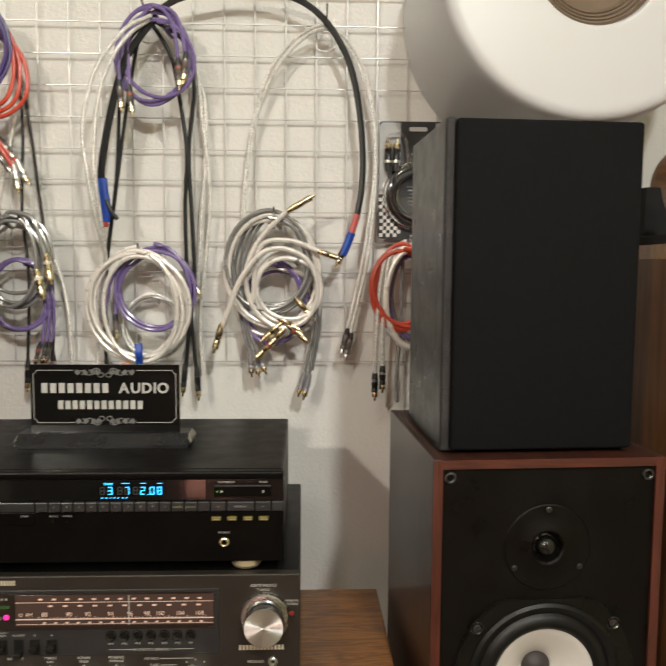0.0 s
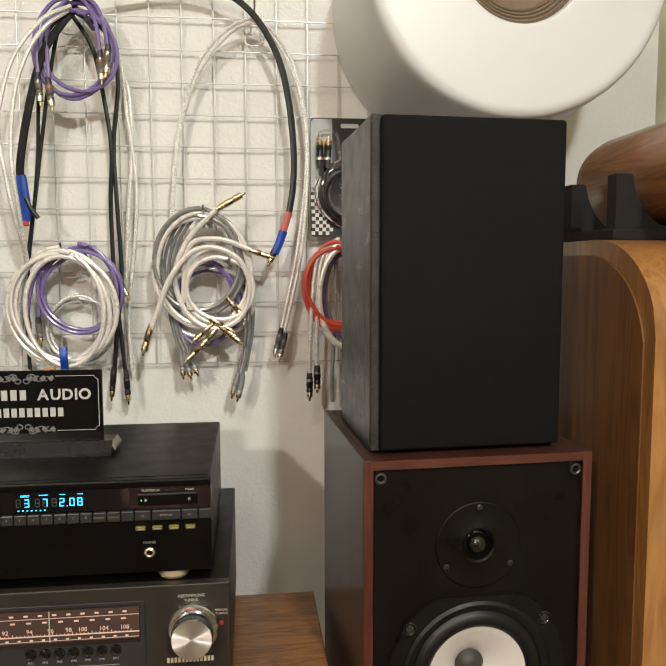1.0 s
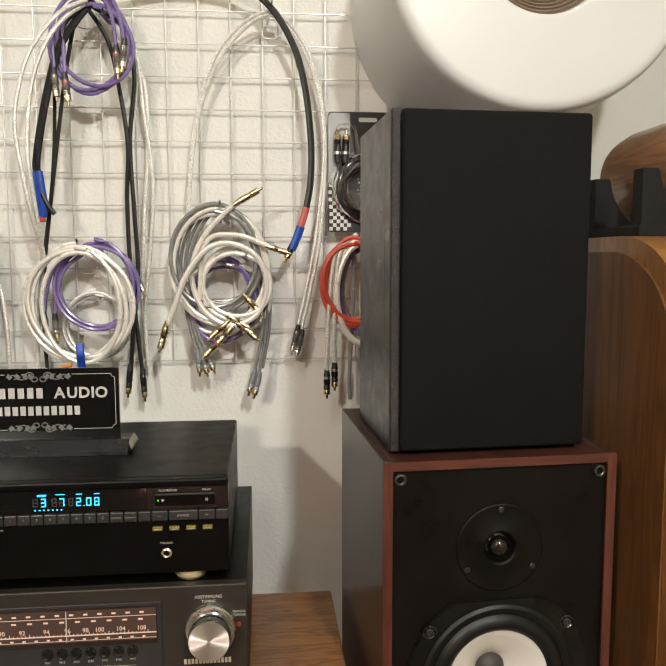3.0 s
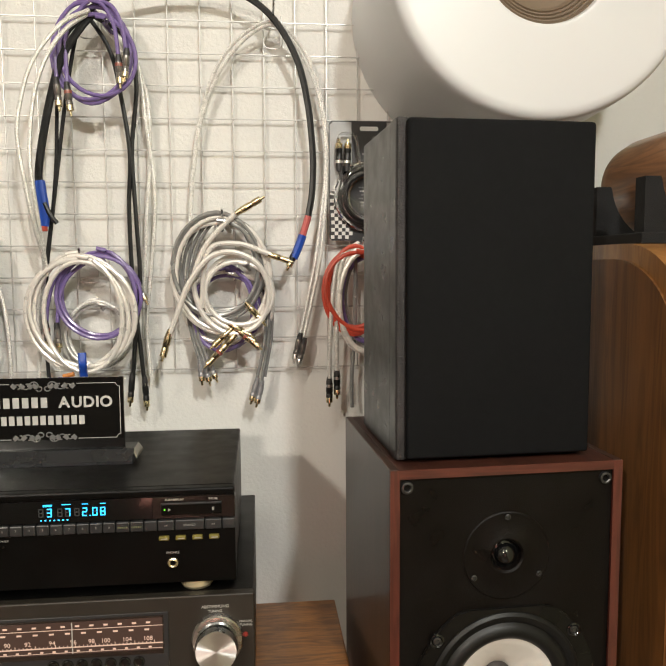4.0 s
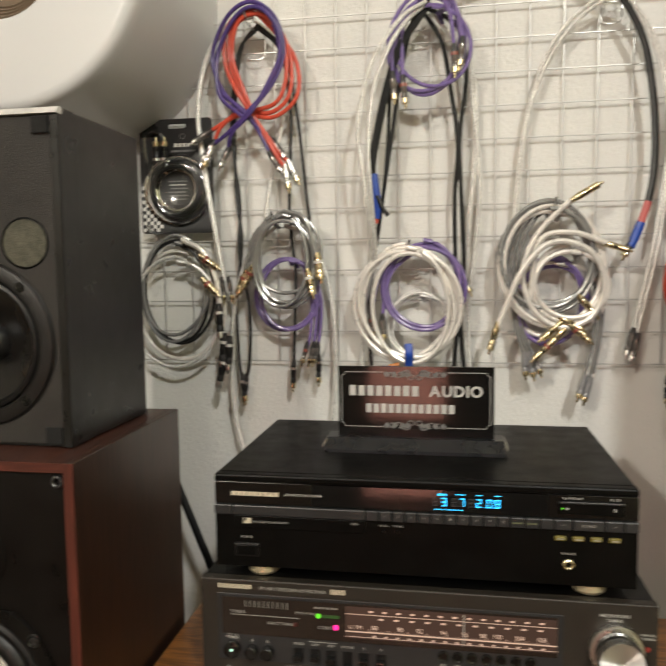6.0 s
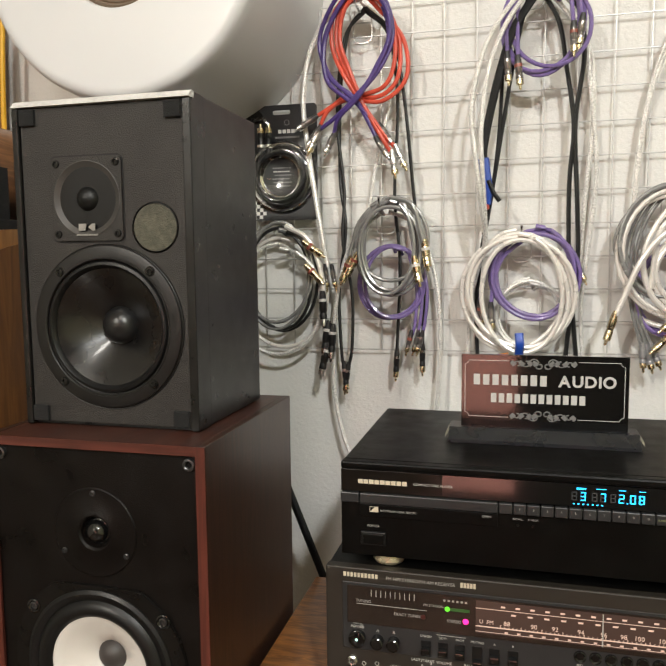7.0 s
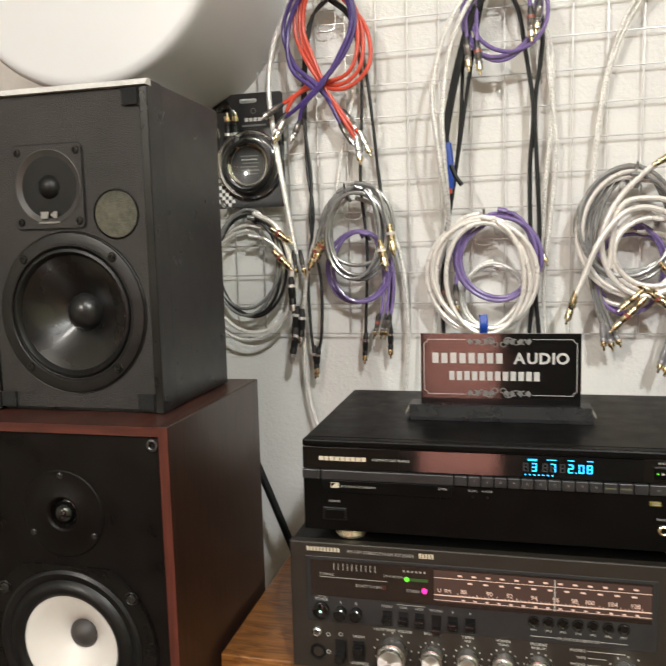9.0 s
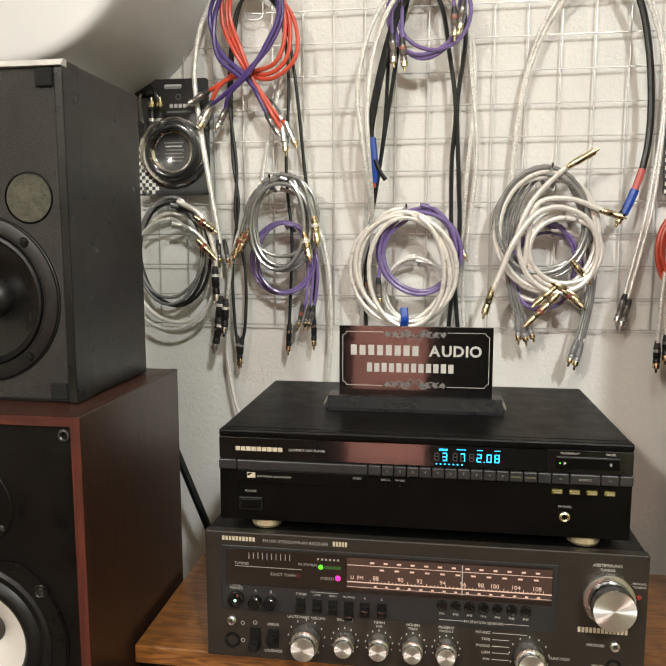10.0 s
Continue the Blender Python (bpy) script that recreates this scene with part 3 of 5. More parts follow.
part("dome", turned([(0, 0.0075), (0.004, 0.0070), (0.008, 0.0054), (0.0115, 0.0022), (0.0135, -0.002), (0.0150, -0.0015), (0.0165, -0.004)], (tx, f - 0.001, tz), segments=40), BLACK_RUBBER, tw, "soft black dome", smooth=True)
for sx in (-0.0355, 0.0355):
    for sz in (-0.037, 0.037):
        part("screw", turned([(0, 0.0004), (0.0016, 0.0004), (0.0022, 0.0016), (0.0038, 0.0014), (0.0044, 0)], (tx + sx, f - 0.0026, tz + sz), segments=16), BLACK_GLOSS, tw, "black screw", smooth=True)
k = (f - 0.0042, f - 0.0036)
bm = outline([(tx - 0.0100, tz - 0.0335), (tx - 0.0020, tz - 0.0335), (tx - 0.0005, tz - 0.0262), (tx - 0.0100, tz - 0.0262)], *k)
outline([(tx + 0.0014, tz - 0.0298), (tx + 0.0060, tz - 0.0262), (tx + 0.0096, tz - 0.0262), (tx + 0.0096, tz - 0.0335), (tx + 0.0060, tz - 0.0335)], *k, bm=bm)
part("badge", bm, BADGE_SILVER, tw, "small plain silver badge")
bars("badge_print", tx - 0.013, tx + 0.013, tz - 0.0388, tz - 0.0370, f - 0.0036, 9, BADGE_SILVER, tw)
px, pz = ux0 + 0.790 * W, uz1 - 0.388 * Hh
part("port_rim", turned([(0.0245, 0.0), (0.0250, 0.0012), (0.0262, 0.0010), (0.0268, 0)], (px, f, pz), segments=48), BLACK_SATIN, s, smooth=True)
part("port_foam", turned([(0, 0.0012), (0.015, 0.0010), (0.0245, 0.0002)], (px, f, pz), segments=48), SPONGE, s, "grey-green foam disc in the port")
wo = part("woofer_frame", turned([(0.0722, -0.001), (0.0726, 0.0044), (0.0734, 0.0052), (0.0746, 0.0052), (0.0750, 0.0044), (0.0852, 0.0042), (0.0868, 0.0036), (0.0874, 0.0012), (0.0880, 0.0008), (0.0889, 0.0012), (0.0893, 0.0)], (wx, f, wz), segments=96), RING_FACE, s, "flat textured driver frame", smooth=True)
part("surround", turned([(0.0628, -0.0005), (0.0640, 0.0026), (0.0668, 0.0054), (0.0698, 0.0046), (0.0716, 0.0014), (0.0726, 0.0018)], (wx, f, wz), segments=96), BLACK_RUBBER, wo, "rubber roll surround", smooth=True)
part("cone", turned([(0.0205, -0.026), (0.0280, -0.0212), (0.0420, -0.0118), (0.0540, -0.0046), (0.0632, 0.0002)], (wx, f, wz), segments=96), CONE_BLACK, wo, "shiny black cone", smooth=True)
part("dust_cap", turned([(0, -0.0090), (0.0055, -0.0096), (0.0110, -0.0116), (0.0160, -0.0150), (0.0195, -0.0200), (0.0212, -0.0262)], (wx, f, wz), segments=48), CAP_BLACK, wo, "satin black dust cap", smooth=True)
for a in (48, 132, 228, -48):
    x, z = wx + 0.0800 * math.cos(radians(a)), wz + 0.0800 * math.sin(radians(a))
    part("screw", turned([(0, 0.0006), (0.0016, 0.0006), (0.0024, 0.0018), (0.0040, 0.0016), (0.0046, 0.0002), (0.0056, 0.0001)], (x, f - 0.0043, z), segments=18), BLACK_GLOSS, wo, "black screw", smooth=True)


# ---- white round drums ----
def drum(cx, cz, y0):
    d = thing("drum_speaker", (cx, BACK, cz), "large round white drum-shaped loudspeaker on the wall", "loudspeaker", "white drum loudspeakers")
    part("shell", turned([(0.085, -0.010), (0.0875, -0.001), (0.089, 0.0), (0.093, 0.0), (0.096, 0.0), (0.190, 0.0), (0.194, 0.0), (0.198, -0.0003), (0.2035, -0.002), (0.2075, -0.006), (0.2098, -0.012), (0.2108, -0.026), (0.2145, -0.10), (0.219, -0.20), (0.221, y0 - BACK + 0.001)], (cx, y0, cz), segments=128), WHITE_DRUM, d, "white lacquered shell with rounded lip", smooth=True)
    rings = [(0.060, -0.026)]
    for r in (0.066, 0.0715, 0.077, 0.0825):
        rings += [(r - 0.0022, -0.021 + (r - 0.066) * 0.6), (r, -0.016 + (r - 0.066) * 0.6), (r + 0.0018, -0.018 + (r - 0.066) * 0.6)]
    part("ring", turned(rings + [(0.0865, -0.009)], (cx, y0, cz), segments=96), BROWN_FOAM, d, "brown ribbed surround", smooth=True)
    part("centre", turned([(0, -0.045), (0.02, -0.043), (0.045, -0.034), (0.061, -0.025)], (cx, y0, cz), segments=64), BROWN_FOAM, d, "brown dished centre", smooth=True)


drum(0.514, 1.565, 1.25)
drum(-0.668, 1.580, 1.25)


# ---- curved cherry cabinets with tube loudspeakers on them ----
def cherry(x0, x1, side, front, back, shoulder, top):
    """Floor-standing cabinet: upright front, shoulder that sweeps up to a flat top."""
    cab = thing("floor_speaker", ((x0 + x1) / 2, (front + back) / 2, 0), "floor-standing cherry wood loudspeaker with curved shoulder", "loudspeaker", "cherry loudspeakers")

    def profile(inset):
        pts = [(back, inset), (front + inset, inset), (front + inset, shoulder - inset * 0.3)]
        for k in range(1, 11):
            a = 0.16 + (math.pi / 2 - 0.16) * k / 10
            pts.append((front + inset + (1 - math.cos(a)) * 0.135, shoulder - inset + (top - shoulder) * math.sin(a)))
        return pts + [(back, top - inset)]

    def slab(a, b, inset):
        bm = bmesh.new()
        p = profile(inset)
        va = [bm.verts.new((a, y, z)) for y, z in p]
        vb = [bm.verts.new((b, y, z)) for y, z in p]
        bm.faces.new(va)
        bm.faces.new(vb[::-1])
        for k in range(len(p)):
            n = (k + 1) % len(p)
            bm.faces.new((va[k], vb[k], vb[n], va[n]))
        return bm

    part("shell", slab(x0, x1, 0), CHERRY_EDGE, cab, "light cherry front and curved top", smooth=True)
    # the visible side carries the painted-in shade of the neighbouring loudspeaker
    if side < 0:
        part("side_panel", slab(x0 - 0.003, x0 + 0.002, 0.018), CHERRY_SHADED, cab, "cherry side panel, darkened for the shade beside the speaker")
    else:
        part("side_panel", slab(x1 - 0.002, x1 + 0.003, 0.018), CHERRY_SHADED, cab, "cherry side panel, darkened for the shade beside the speaker")
    return cab


def tube_speaker(cx, y0, y1, z0, r):
    t = thing("tube_speaker", (cx, (y0 + y1) / 2, z0), "horizontal walnut tube loudspeaker on a black cradle", "loudspeaker", "walnut tube loudspeakers")
    part("base_plate", box(cx - 0.105, cx + 0.105, y0 + 0.097, y1 - 0.01, z0, z0 + 0.0135, 0.0015), FELT, t, "black cradle plate")
    hub = z0 + 0.02 + r
    for yy in (y0 + 0.100, y1 - 0.080):
        lip = [(cx - 0.101, z0 + 0.0137), (cx + 0.101, z0 + 0.0137), (cx + 0.101, z0 + 0.079), (cx + 0.082, z0 + 0.079)]
        for k in range(25):
            a = -math.asin((hub - z0 - 0.075) / 0.081) * 1.0 - (math.pi - 2 * math.asin((hub - z0 - 0.075) / 0.081)) * k / 24
            lip.append((cx + 0.081 * math.cos(a), max(z0 + 0.0175, hub + 0.081 * math.sin(a))))
        part("saddle", outline(lip + [(cx - 0.082, z0 + 0.079), (cx - 0.101, z0 + 0.079)], yy, yy + 0.022), FELT, t, "black felt-covered saddle")
    cz = z0 + 0.02 + r
    part("barrel", turned([(0, -(y1 - y0)), (r * 0.8, -(y1 - y0)), (r * 0.95, -(y1 - y0) + 0.012), (r, -(y1 - y0) + 0.035), (r, -0.004), (r - 0.002, 0), (r - 0.010, 0), (r - 0.012, -0.006)], (cx, y0, cz), segments=72), WALNUT, t, "walnut veneered barrel", smooth=True)
    part("front_cloth", turned([(0, -0.005), (r - 0.0115, -0.005)], (cx, y0, cz), segments=48), GRILLE, t, "black cloth front")


cherry(0.565, 0.84, -1, 0.995, 1.42, 1.085, 1.19)
tube_speaker(0.69, 1.03, 1.33, 1.19, 0.066)
cherry(-1.02, -0.745, 1, 0.985, 1.41, 1.085, 1.19)
tube_speaker(-0.87, 1.02, 1.32, 1.19, 0.066)


# ---- receiver ----
rc = thing("receiver", (-0.095, 1.18, TZ), "vintage anthracite stereo receiver with lit tuning dial", "receiver")
rx0, rx1, ry, rz0, rz1 = -0.326, 0.136, 1.026, 0.695, 0.836
part("front_panel", box(rx0, rx1, ry, ry + 0.012, rz0, rz1, 0.0015), ANTHRACITE, rc, "anthracite metal front")
part("cover", box(rx0 + 0.001, rx1 - 0.001, ry + 0.012, 1.345, rz0 + 0.002, rz1 - 0.001, 0.0015), BLACK_SATIN, rc, "black metal cover")
for x in (rx0 + 0.04, rx1 - 0.04):
    for y in (1.10, 1.29):
        part("foot", turned([(0.013, 0), (0.014, 0.012), (0.012, 0.0155), (0, 0.0155)], (x, y, rz0 + 0.0005), (0, 0, -1), 24), BLACK_RUBBER, rc, smooth=True)
fy = ry - 0.0002
# sunk field with the dial
part("field", box(-0.3075, 0.0475, ry - 0.0008, ry, 0.7455, 0.8165, 0.0007), STRIP_GREY, rc, "dark field round the dial and keys")
dial = part("dial_window", box(-0.3025, 0.0425, ry - 0.0016, ry - 0.0007, 0.7735, 0.8135, 0.0004), SMOKED, rc, "smoked dial window lit from behind")
dy = ry - 0.0017
part("scale_plate", box(-0.1745, 0.0365, dy - 0.0002, dy + 0.0002, 0.7785, 0.8115), SCALE_BACK, dial, "softly lit scale")
for z, h in ((0.7850, 0.0011), (0.8035, 0.0005), (0.7800, 0.0004)):
    part("scale_line", box(-0.1745, 0.0365, dy - 0.0005, dy - 0.0002, z, z + h), SCALE_GLOW, dial)
for words, x in (("88", -0.144), ("90", -0.118), ("92", -0.098), ("94", -0.074), ("96", -0.053), ("98", -0.035), ("100", -0.021), ("104", 0.0005), ("108", 0.0215)):
    lettering("scale_number", words, 0.0064, x, dy - 0.0004, 0.7886, SCALE_GLOW, dial, align="CENTER")
lettering("scale_letters", "U  FM", 0.0056, -0.171, dy - 0.0004, 0.7885, SCALE_GLOW, dial)
bm = bmesh.new()
for k in range(46):
    x = -0.150 + 0.178 * k / 45
    box(x - 0.0003, x + 0.0003, dy - 0.0004, dy - 0.0002, 0.7861, 0.7861 + (0.0026 if k % 5 == 0 else 0.0013), bm=bm)
part("scale_ticks", bm, SCALE_GLOW, dial)
bars("scale_print", -0.150, 0.034, 0.8062, 0.8080, dy - 0.0002, 13, SCALE_GLOW, dial, gap=0.70)
bars("scale_print", -0.140, 0.034, 0.7990, 0.8007, dy - 0.0002, 11, SCALE_GLOW, dial, gap=0.7)
bars("scale_print", -0.146, 0.034, 0.7808, 0.7824, dy - 0.0002, 15, SCALE_GLOW, dial, gap=0.74)
part("pointer", box(-0.0545, -0.0535, dy - 0.0007, dy - 0.0004, 0.779, 0.811), INK, dial, "dial pointer")
part("window_line", box(-0.2975, -0.2235, dy - 0.0003, dy, 0.7945, 0.7951), INK_DIM, dial)
bars("meter_ticks", -0.282, -0.232, 0.8035, 0.8105, dy, 10, INK_DIM, dial, gap=0.86)
lettering("print", "TUNING", 0.0042, -0.298, dy - 0.0001, 0.7965, INK_DIM, dial)
lettering("print", "EXACT TUNING", 0.0042, -0.258, dy - 0.0001, 0.7865, INK_DIM, dial)
lettering("print", "FM STATION", 0.0036, -0.2275, dy - 0.0001, 0.7995, INK_DIM, dial)
lettering("print", "STEREO", 0.0042, -0.2035, dy - 0.0001, 0.7855, INK_DIM, dial)
part("exact_lamp", turned([(0, 0.0012), (0.0022, 0.0008), (0.0026, 0)], (-0.2275, dy, 0.788), segments=16), UNLIT, dial, smooth=True)
part("station_lamps", box(-0.2065, -0.181, dy - 0.0004, dy, 0.7975, 0.8005), material("dim_green_strip", (0.03, 0.09, 0.02), 0.4), dial)
part("green_lamp", turned([(0, 0.0014), (0.0022, 0.001), (0.0027, 0)], (-0.2030, dy - 0.0002, 0.7990), segments=18), GREEN_LED, dial, "green lit lamp", smooth=True)
part("pink_lamp", turned([(0, 0.0014), (0.0024, 0.001), (0.0030, 0)], (-0.1845, dy - 0.0002, 0.7880), segments=18), PINK_LED, dial, "glowing pink stereo lamp", smooth=True)
bars("meter_print", -0.207, -0.181, 0.8065, 0.8085, dy, 6, INK_DIM, dial, gap=0.5)
# print above the dial
bars("maker_name", -0.3065, -0.2690, 0.8218, 0.8265, fy, 10, GOLD_INK, rc, "pale maker's lettering as bars", gap=0.3)
lettering("title", "FM HIFI STEREO/FM-AM RECEIVER", 0.0048, -0.2615, fy, 0.8218, INK_DIM, rc)
bars("model_name", -0.1850, -0.1690, 0.8218, 0.8270, fy, 5, GOLD_INK, rc)


def button(x, z, r, depth, parent, mat=BLACK_GLOSS, name="button"):
    return part(name, turned([(0, depth), (r * 0.8, depth), (r, depth - 0.001), (r, 0)], (x, fy - 0.0006, z), segments=28), mat, parent, smooth=True)


pw = button(-0.2915, 0.7580, 0.0088, 0.006, rc)
part("power_lamp", turned([(0, 0.0068), (0.0012, 0.0066), (0.0016, 0.006)], (-0.2915, fy - 0.0006, 0.758), segments=12), material("mint_lamp", (0.5, 0.9, 0.75), 0.4, glow=0.8), pw, "small mint lamp")
lettering("print", "NETZ", 0.0042, -0.2915, fy - 0.0006, 0.7720, INK, rc, align="CENTER")
lettering("print", "POWER", 0.0042, -0.2915, fy - 0.0006, 0.7680, INK, rc, align="CENTER")
for x, w in ((-0.2700, "A"), (-0.2530, "B")):
    button(x, 0.7570, 0.0066, 0.009, rc)
    lettering("print", w, 0.0042, x, fy - 0.0006, 0.7660, INK, rc, align="CENTER")


def lever(x, z, low=False):
    k = part("switch_slot", box(x - 0.0052, x + 0.0052, fy - 0.0012, fy - 0.0004, z - 0.0085, z + 0.0085, 0.0004), BLACK_RUBBER, rc)
    h = -0.007 if low else 0.0
    part("switch_lever", box(x - 0.0045, x + 0.0045, fy - 0.009, fy - 0.001, z + h - 0.003, z + h + 0.003, 0.0012), BLACK_GLOSS, k)


for k, (x, w) in enumerate(((-0.2195, "STEREO"), (-0.2020, "LOW"), (-0.1850, "HIGH"), (-0.1675, "MUTING"), (-0.1505, "A"), (-0.1325, "B"))):
    lever(x, 0.7550, k == 3)
    lettering("print", w, 0.0034, x, fy - 0.0006, 0.7665, INK, rc, align="CENTER")
part("print_line", box(-0.2085, -0.1790, fy - 0.0009, fy - 0.0006, 0.7705, 0.7709), INK, rc)
for k in range(7):
    x = -0.0690 + 0.0143 * k
    part("sensor", turned([(0.0, 0.0004), (0.0035, 0.0006), (0.0048, 0.0018), (0.0056, 0.0014), (0.0060, 0)], (x, fy - 0.0006, 0.7660), segments=24), BLACK_GLOSS, rc, "touch sensor", smooth=True)
    lettering("print", "FM%d" % (k + 1), 0.0034, x, fy - 0.0006, 0.7560, INK, rc, align="CENTER")
lettering("print", "FM STATION SENSORS", 0.0040, -0.0260, fy - 0.0006, 0.7490, INK, rc, align="CENTER")
for x0, x1 in ((-0.0720, -0.0465), (-0.0055, 0.0200)):
    part("print_line", box(x0, x1, fy - 0.0009, fy - 0.0006, 0.7505, 0.7509), INK, rc)
# lower left: sockets and rocker switches
part("headphone_jack", turned([(0.0026, -0.003), (0.0026, 0.003), (0.0038, 0.0034), (0.0054, 0.0022), (0.0058, 0)], (-0.2975, fy, 0.7320), segments=24), STEEL, rc, "steel headphone jack", smooth=True)
part("speaker_socket", turned([(0, -0.002), (0.0050, -0.001), (0.0062, 0.0010), (0.0085, 0.0010), (0.0090, 0)], (-0.2970, fy, 0.7095), segments=28), BLACK_RUBBER, rc, "round black socket", smooth=True)
for z in (0.7300, 0.7105):
    part("print_ring", turned([(0.0016, 0.0002), (0.0023, 0.0002)], (-0.2850, fy, z), segments=18), INK, rc)
for x, low in ((-0.2710, True), (-0.2510, False)):
    k = part("rocker_slot", box(x - 0.0062, x + 0.0062, fy - 0.0010, fy, 0.7045, 0.7265, 0.0004), BLACK_RUBBER, rc)
    z = 0.7085 if low else 0.7190
    part("rocker_lever", box(x - 0.0052, x + 0.0052, fy - 0.011, fy - 0.001, z - 0.0045, z + 0.0045, 0.0016), BLACK_GLOSS, k)
part("print_ring", turned([(0.0016, 0.0002), (0.0023, 0.0002)], (-0.2710, fy, 0.7315), segments=18), INK, rc)
lettering("print", "LINEAR", 0.0040, -0.2510, fy, 0.7295, INK, rc, align="CENTER")
lettering("print", "LOUDNESS", 0.0040, -0.2510, fy, 0.6995, INK, rc, align="CENTER")


def knob(x, z, r, depth):
    k = part("knob", turned([(r * 1.0, 0), (r, depth * 0.55), (r * 0.97, depth * 0.6), (r * 0.84, depth * 0.62), (r * 0.84, depth * 0.97), (r * 0.80, depth)], (x, fy, z), segments=64), STEEL, rc, "chrome knob", smooth=True)
    part("cap", turned([(0, depth + 0.0001), (r * 0.81, depth + 0.0001), (r * 0.82, depth - 0.0008)], (x, fy, z), segments=64), SPUN, k, "spun aluminium cap")
    bm = bmesh.new()
    for a in range(-140, 141, 28):
        c, n = math.sin(radians(a)), math.cos(radians(a))
        box(x + c * r * 1.3 - 0.0006, x + c * r * 1.3 + 0.0006, fy - 0.0003, fy, z + n * r * 1.3 - 0.0009, z + n * r * 1.3 + 0.0009, bm=bm)
    part("dial_marks", bm, INK, k)


for x, r, d, w, w2 in ((-0.214, 0.0155, 0.024, "LAUTST\u00c4RKE", "VOLUME"), (-0.172, 0.0112, 0.018, "BALANCE", ""), (-0.135, 0.0112, 0.018, "TIEFEN", "BASS"), (-0.099, 0.0112, 0.018, "H\u00d6HEN", "TREBLE"), (-0.064, 0.0112, 0.018, "PR\u00c4SENZ", "PRESENCE")):
    knob(x, 0.7185, r, d)
    if w == "LAUTST\u00c4RKE":
        lettering("print", w + "  " + w2, 0.0040, x, fy, 0.7400, INK, rc, align="CENTER")
    else:
        lettering("print", w, 0.0040, x, fy, 0.7405, INK, rc, align="CENTER")
        lettering("print", w2, 0.0032, x, fy, 0.7367, INK, rc, align="CENTER")
knob(0.0215, 0.7180, 0.0155, 0.022)
lettering("print", "FUNCTION", 0.0040, 0.0420, fy, 0.7160, INK, rc)
for k, w in enumerate(("MIC/REC", "TAPE", "PHONO", "U/FM", "MW")):
    z = 0.7385 - 0.0072 * k
    lettering("print", w, 0.0040, -0.0185, fy, z, INK, rc, align="RIGHT")
    part("print_line", box(-0.0165, 0.001 + (0.018 if k == 0 else 0), fy - 0.0003, fy, z + 0.0012, z + 0.0017), INK, rc)
# large tuning knob
kt = part("tuning_knob", turned([(0.0262, 0), (0.0262, 0.006), (0.0250, 0.0075), (0.0212, 0.008), (0.0212, 0.026), (0.0204, 0.0272)], (0.0975, fy, 0.7855), segments=80), STEEL, rc, "large chrome tuning knob", smooth=True)
part("cap", turned([(0, 0.0273), (0.0204, 0.0273), (0.0208, 0.0262)], (0.0975, fy, 0.7855), segments=80), SPUN, kt, "spun aluminium cap")
part("collar", turned([(0.0217, 0.009), (0.0217, 0.018), (0.0212, 0.0181)], (0.0975, fy, 0.7855), segments=64), BLACK_GLOSS, kt, "black collar", smooth=True)
lettering("print", "ABSTIMMUNG", 0.0045, 0.0955, fy, 0.8175, INK, rc, align="CENTER")
lettering("print", "TUNING", 0.0038, 0.0955, fy, 0.8130, INK, rc, align="CENTER")
lettering("print", "MANUAL", 0.0034, 0.1270, fy, 0.8010, INK, rc, align="CENTER")
lettering("print", "TUNING", 0.0034, 0.1270, fy, 0.7972, INK, rc, align="CENTER")
part("red_lamp", turned([(0, 0.0018), (0.0022, 0.0012), (0.0028, 0)], (0.1265, fy, 0.7880), segments=18), RED_DOT, rc, "small red lamp", smooth=True)
bars("series_name", 0.0690, 0.1190, 0.7480, 0.7535, fy, 13, GOLD_INK, rc, "pale series lettering as bars", gap=0.3)
lettering("print", "MICRO/D", 0.0042, 0.0960, fy, 0.7335, INK, rc, align="RIGHT")
part("micro_jack", turned([(0.0026, -0.003), (0.0026, 0.003), (0.0038, 0.0034), (0.0052, 0.0022), (0.0056, 0)], (0.1060, fy, 0.7350), segments=24), STEEL, rc, "steel microphone jack", smooth=True)
lettering("print", "MIC/D", 0.0042, 0.0960, fy, 0.7115, INK, rc, align="RIGHT")
part("mic_socket", turned([(0, -0.002), (0.0050, -0.001), (0.0060, 0.0010), (0.0080, 0.0010), (0.0084, 0)], (0.1060, fy, 0.7130), segments=28), BLACK_RUBBER, rc, smooth=True)

# the front is laid out on a 462 mm case; the real one is a little narrower and its controls sit higher
for ob in rc.children_recursive:
    body = ob.name.split(".")[0] in ("front_panel", "cover", "foot")
    inner = 0.005 if ob.parent == dial else 0.0
    ob.data.transform(Matrix.Translation((inner - 0.0041, 0, 0 if body else 0.0045)) @ Matrix.Diagonal((0.972, 1, 1, 1)))

# ---- compact disc player ----
cd = thing("cd_player", (-0.098, 1.17, 0.836), "black compact disc player with cyan display, playing", "cd player")
cx0, cx1, cy, cz0, cz1 = -0.3095, 0.1135, 1.044, 0.8455, 0.945
part("cover", box(cx0 + 0.001, cx1 - 0.001, cy + 0.006, 1.305, cz0, cz1, 0.0025), BLACK_SATIN, cd, "black metal cover")
part("front_lip", box(cx0, cx1, cy - 0.003, cy + 0.012, 0.9362, 0.9445, 0.0022), BLACK_SATIN, cd)
for a, b in ((cx0, -0.2052), (0.0302, cx1)):
    part("display_band", box(a, b, cy - 0.0015, cy + 0.008, 0.9115, 0.9358, 0.0006), BLACK_GLOSS, cd, "glossy black display band")
part("band_back", box(-0.2052, 0.0302, cy + 0.0005, cy + 0.008, 0.9115, 0.9358), BLACK_SATIN, cd)
